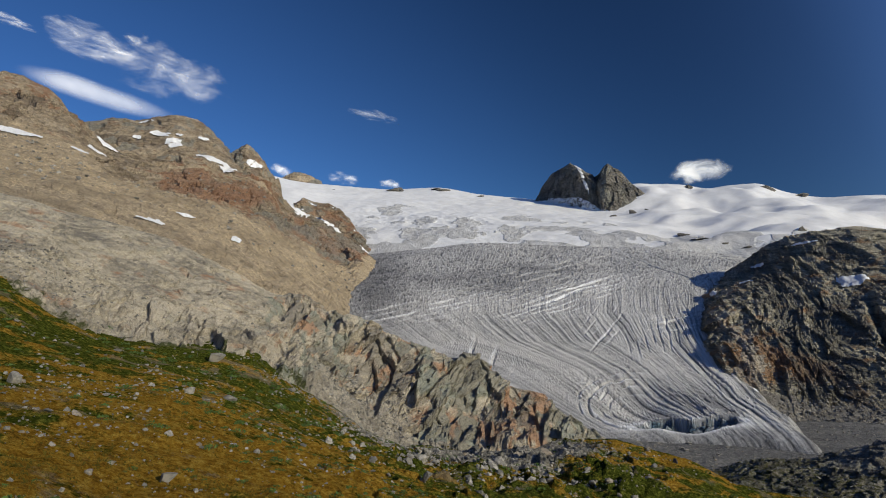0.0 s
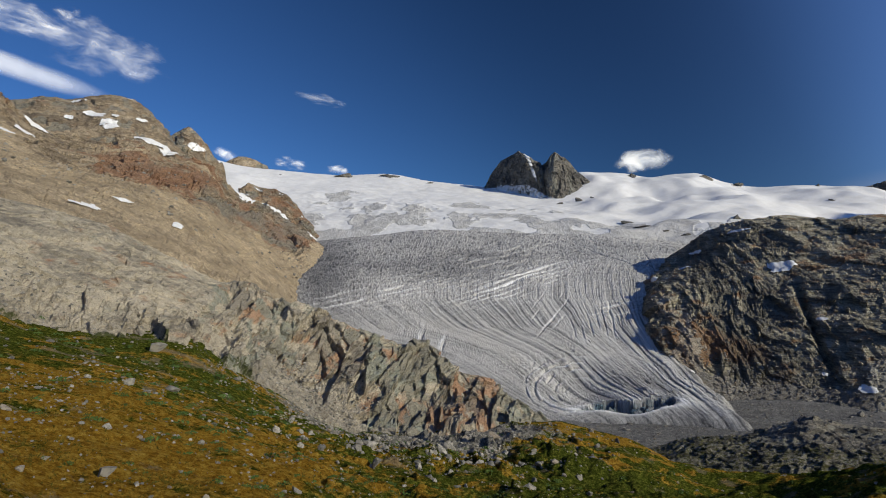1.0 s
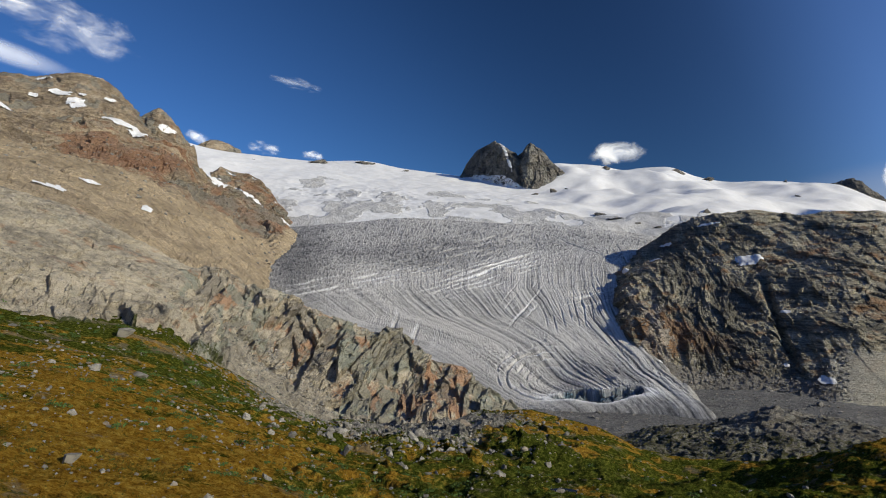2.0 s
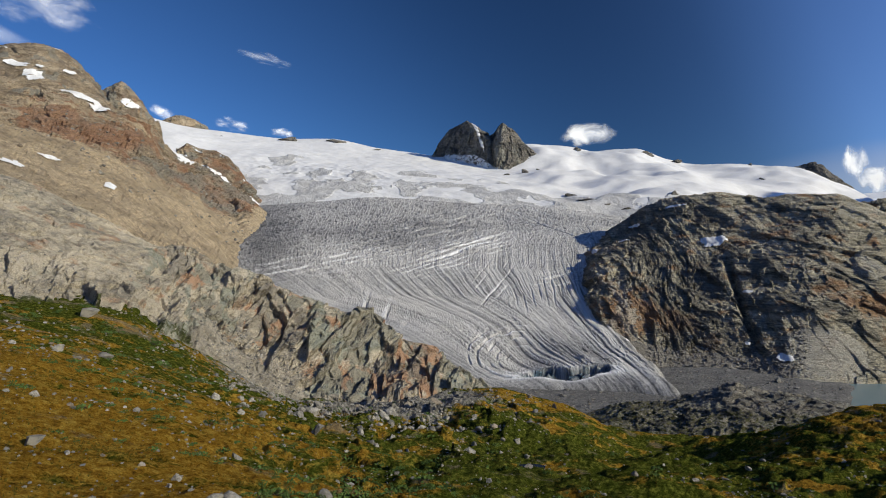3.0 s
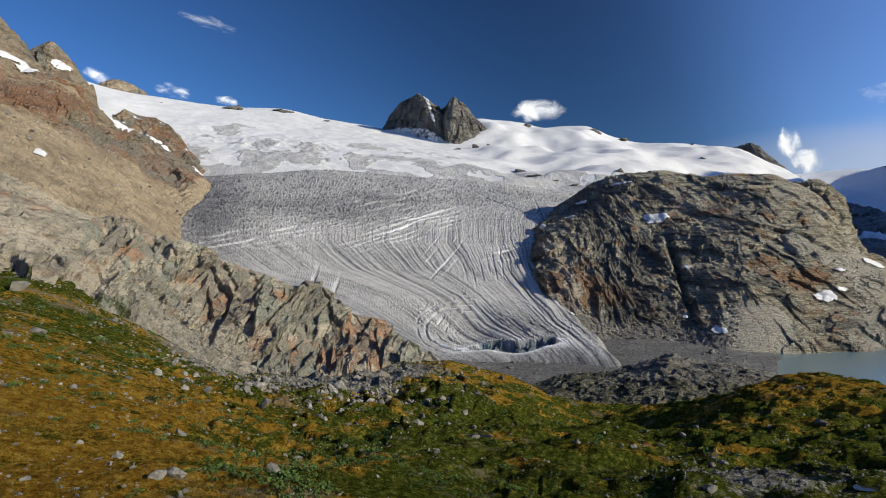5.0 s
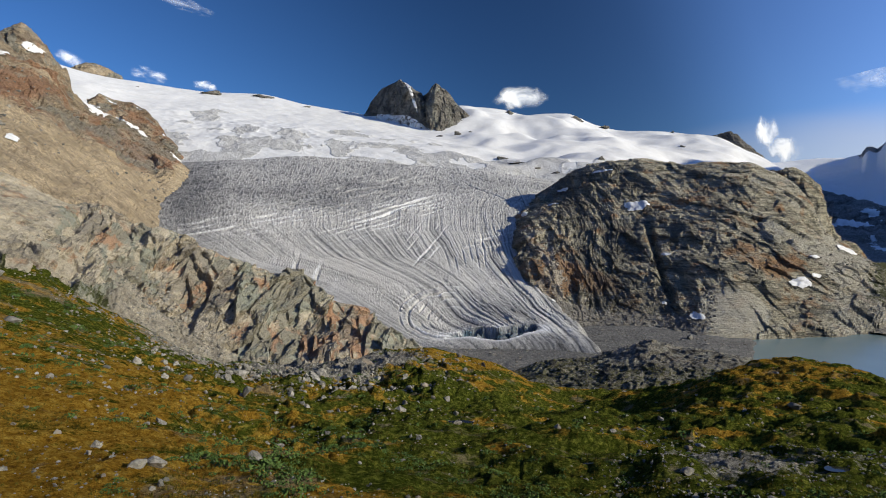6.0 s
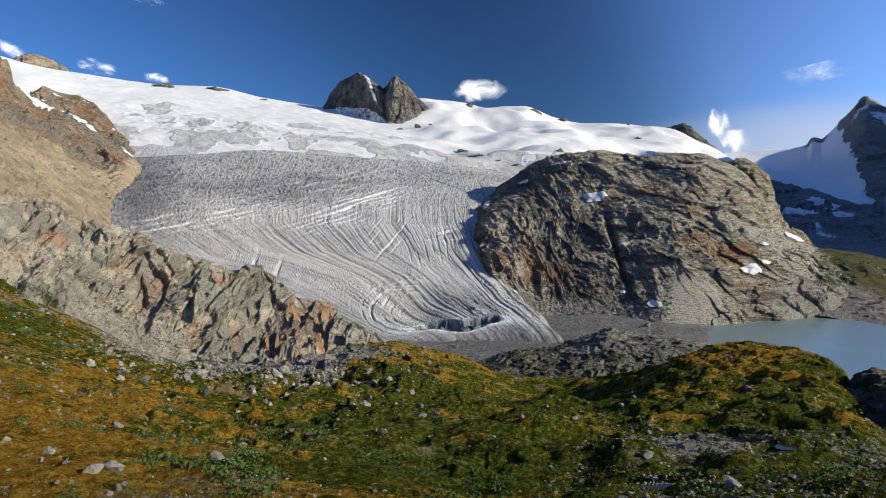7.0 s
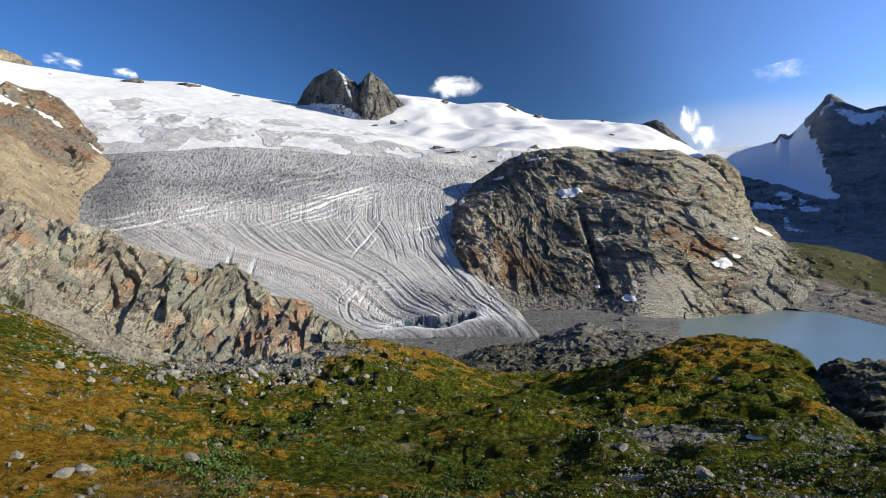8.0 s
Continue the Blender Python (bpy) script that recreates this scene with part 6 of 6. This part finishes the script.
# ---- clouds ----
def cloud_material(name, stretch, rough, soft, dense, speck, ragged):
    """Bright vapour with ragged, thinning edges; its even brightness comes from normals fixed on the sun."""
    n = Nodes(name)
    tree = n.tree
    tree.nodes.remove(n.out)
    place = tree.nodes.new("ShaderNodeTexCoord").outputs["Generated"]
    info = tree.nodes.new("ShaderNodeObjectInfo")
    spot = n.tree.nodes.new("ShaderNodeVectorMath")
    spot.operation = "ADD"
    n.put(spot.inputs[0], n.scaled(*stretch, place=place)), n.put(spot.inputs[1], info.outputs["Location"])
    lumps = n.noise(speck, 8, rough, spot.outputs[0], 0.4)
    part = tree.nodes.new("ShaderNodeSeparateXYZ")
    n.put(part.inputs[0], place)
    u = n.math("MULTIPLY", n.math("SUBTRACT", part.outputs["X"], 0.5), 2.0)
    v = n.math("MULTIPLY", n.math("SUBTRACT", part.outputs["Z"], 0.5), 2.0)
    fall = n.math("SUBTRACT", 1.0, n.math("ADD", n.math("MULTIPLY", u, u), n.math("MULTIPLY", v, v)))
    body = n.math("ADD", fall, n.math("MULTIPLY", n.math("SUBTRACT", lumps, 0.5), ragged))
    alpha = n.math("MULTIPLY", n.math("MULTIPLY", n.step(body, 0.25, 0.25 + soft), n.step(fall, 0.0, 0.25)), dense)
    lit, clear_ = tree.nodes.new("ShaderNodeBsdfDiffuse"), tree.nodes.new("ShaderNodeBsdfTransparent")
    # lumps greyed in the colour; the fixed normal gives no shading
    n.put(lit.inputs["Color"], n.ramp(lumps, (0.35, (0.55, 0.57, 0.62)), (0.6, (0.86, 0.86, 0.86))))
    # shading normal fixed on the sun, so the sheet looks evenly lit
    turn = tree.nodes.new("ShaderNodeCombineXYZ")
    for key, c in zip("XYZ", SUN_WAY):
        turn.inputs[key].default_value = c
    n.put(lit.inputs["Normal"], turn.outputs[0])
    both = tree.nodes.new("ShaderNodeMixShader")
    past = tree.nodes.new("ShaderNodeBsdfTranslucent")
    n.put(past.inputs["Color"], n.ramp(lumps, (0.35, (0.55, 0.57, 0.62)), (0.6, (0.86, 0.86, 0.86))))
    # the same for light from behind: normal fixed straight away from the sun
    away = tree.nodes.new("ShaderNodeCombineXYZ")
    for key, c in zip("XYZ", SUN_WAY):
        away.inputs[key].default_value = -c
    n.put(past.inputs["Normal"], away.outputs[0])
    whole = tree.nodes.new("ShaderNodeAddShader")
    n.put(whole.inputs[0], lit.outputs[0]), n.put(whole.inputs[1], past.outputs[0])
    n.put(both.inputs[0], alpha), n.put(both.inputs[1], clear_.outputs[0]), n.put(both.inputs[2], whole.outputs[0])
    if name == "cloud_haze_glow":
        # far veil made to glow in place of sunlit vapour, a plain backdrop
        whole = tree.nodes.new("ShaderNodeEmission")
        whole.inputs["Color"].default_value, whole.inputs["Strength"].default_value = (1.0, 0.95, 0.93, 1), 0.62
        n.put(both.inputs[2], whole.outputs[0])
    n.put(tree.nodes["Material Output"].inputs["Surface"], both.outputs[0])
    return n.mat


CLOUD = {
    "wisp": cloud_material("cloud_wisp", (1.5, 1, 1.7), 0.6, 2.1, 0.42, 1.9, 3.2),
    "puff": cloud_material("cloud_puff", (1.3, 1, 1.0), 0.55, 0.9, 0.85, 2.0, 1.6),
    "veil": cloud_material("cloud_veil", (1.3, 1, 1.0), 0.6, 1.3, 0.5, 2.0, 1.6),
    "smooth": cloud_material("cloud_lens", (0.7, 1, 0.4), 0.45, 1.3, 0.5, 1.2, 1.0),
    "haze": cloud_material("cloud_haze_glow", (0.5, 1, 1.2), 0.45, 1.1, 0.6, 0.8, 1.0),
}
WORDS = {"wisp": "thin white wispy cloud in the blue sky", "puff": "small bright cumulus cloud above the snowfield", "veil": "small faint cloud peeping over the snow skyline", "smooth": "smooth lens-shaped white cloud behind the mountain", "haze": "pale self-glowing band of high cloud behind the range"}
for kind, x, y, z, wide, high, tilt in CLOUDS:
    u, v = np.meshgrid(np.linspace(-1, 1, 33), np.linspace(-1, 1, 17))
    bulge = -0.015 * wide * np.sqrt(np.clip(1 - u * u * 0.9 - v * v * 0.9, 0, 1))
    q = np.stack([u * wide / 2, bulge + 0.3 * wide * u, v * high / 2], -1)
    east = math.degrees(math.atan2(x, y)) > 35
    if east and kind != "haze":
        # banks towards the sun trail away to the right, so their lit side shows
        away = math.sqrt(x * x + y * y)
        q = np.stack([u * wide / 2, bulge + away, z + v * high / 2], -1) * (1.05 * (1 + 0.65 * wide / away * u))[..., None] - (0, away, z)
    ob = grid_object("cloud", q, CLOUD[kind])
    ob.matrix_world = Matrix.Translation((x, y, z)) @ pose(0, 0, 0, 0, 0, -math.degrees(math.atan2(x, y))) @ pose(0, 0, 0, 0, tilt, 0)
    ob.visible_shadow = False
    tagged(ob, WORDS[kind], "cloud", "clouds in the sky")
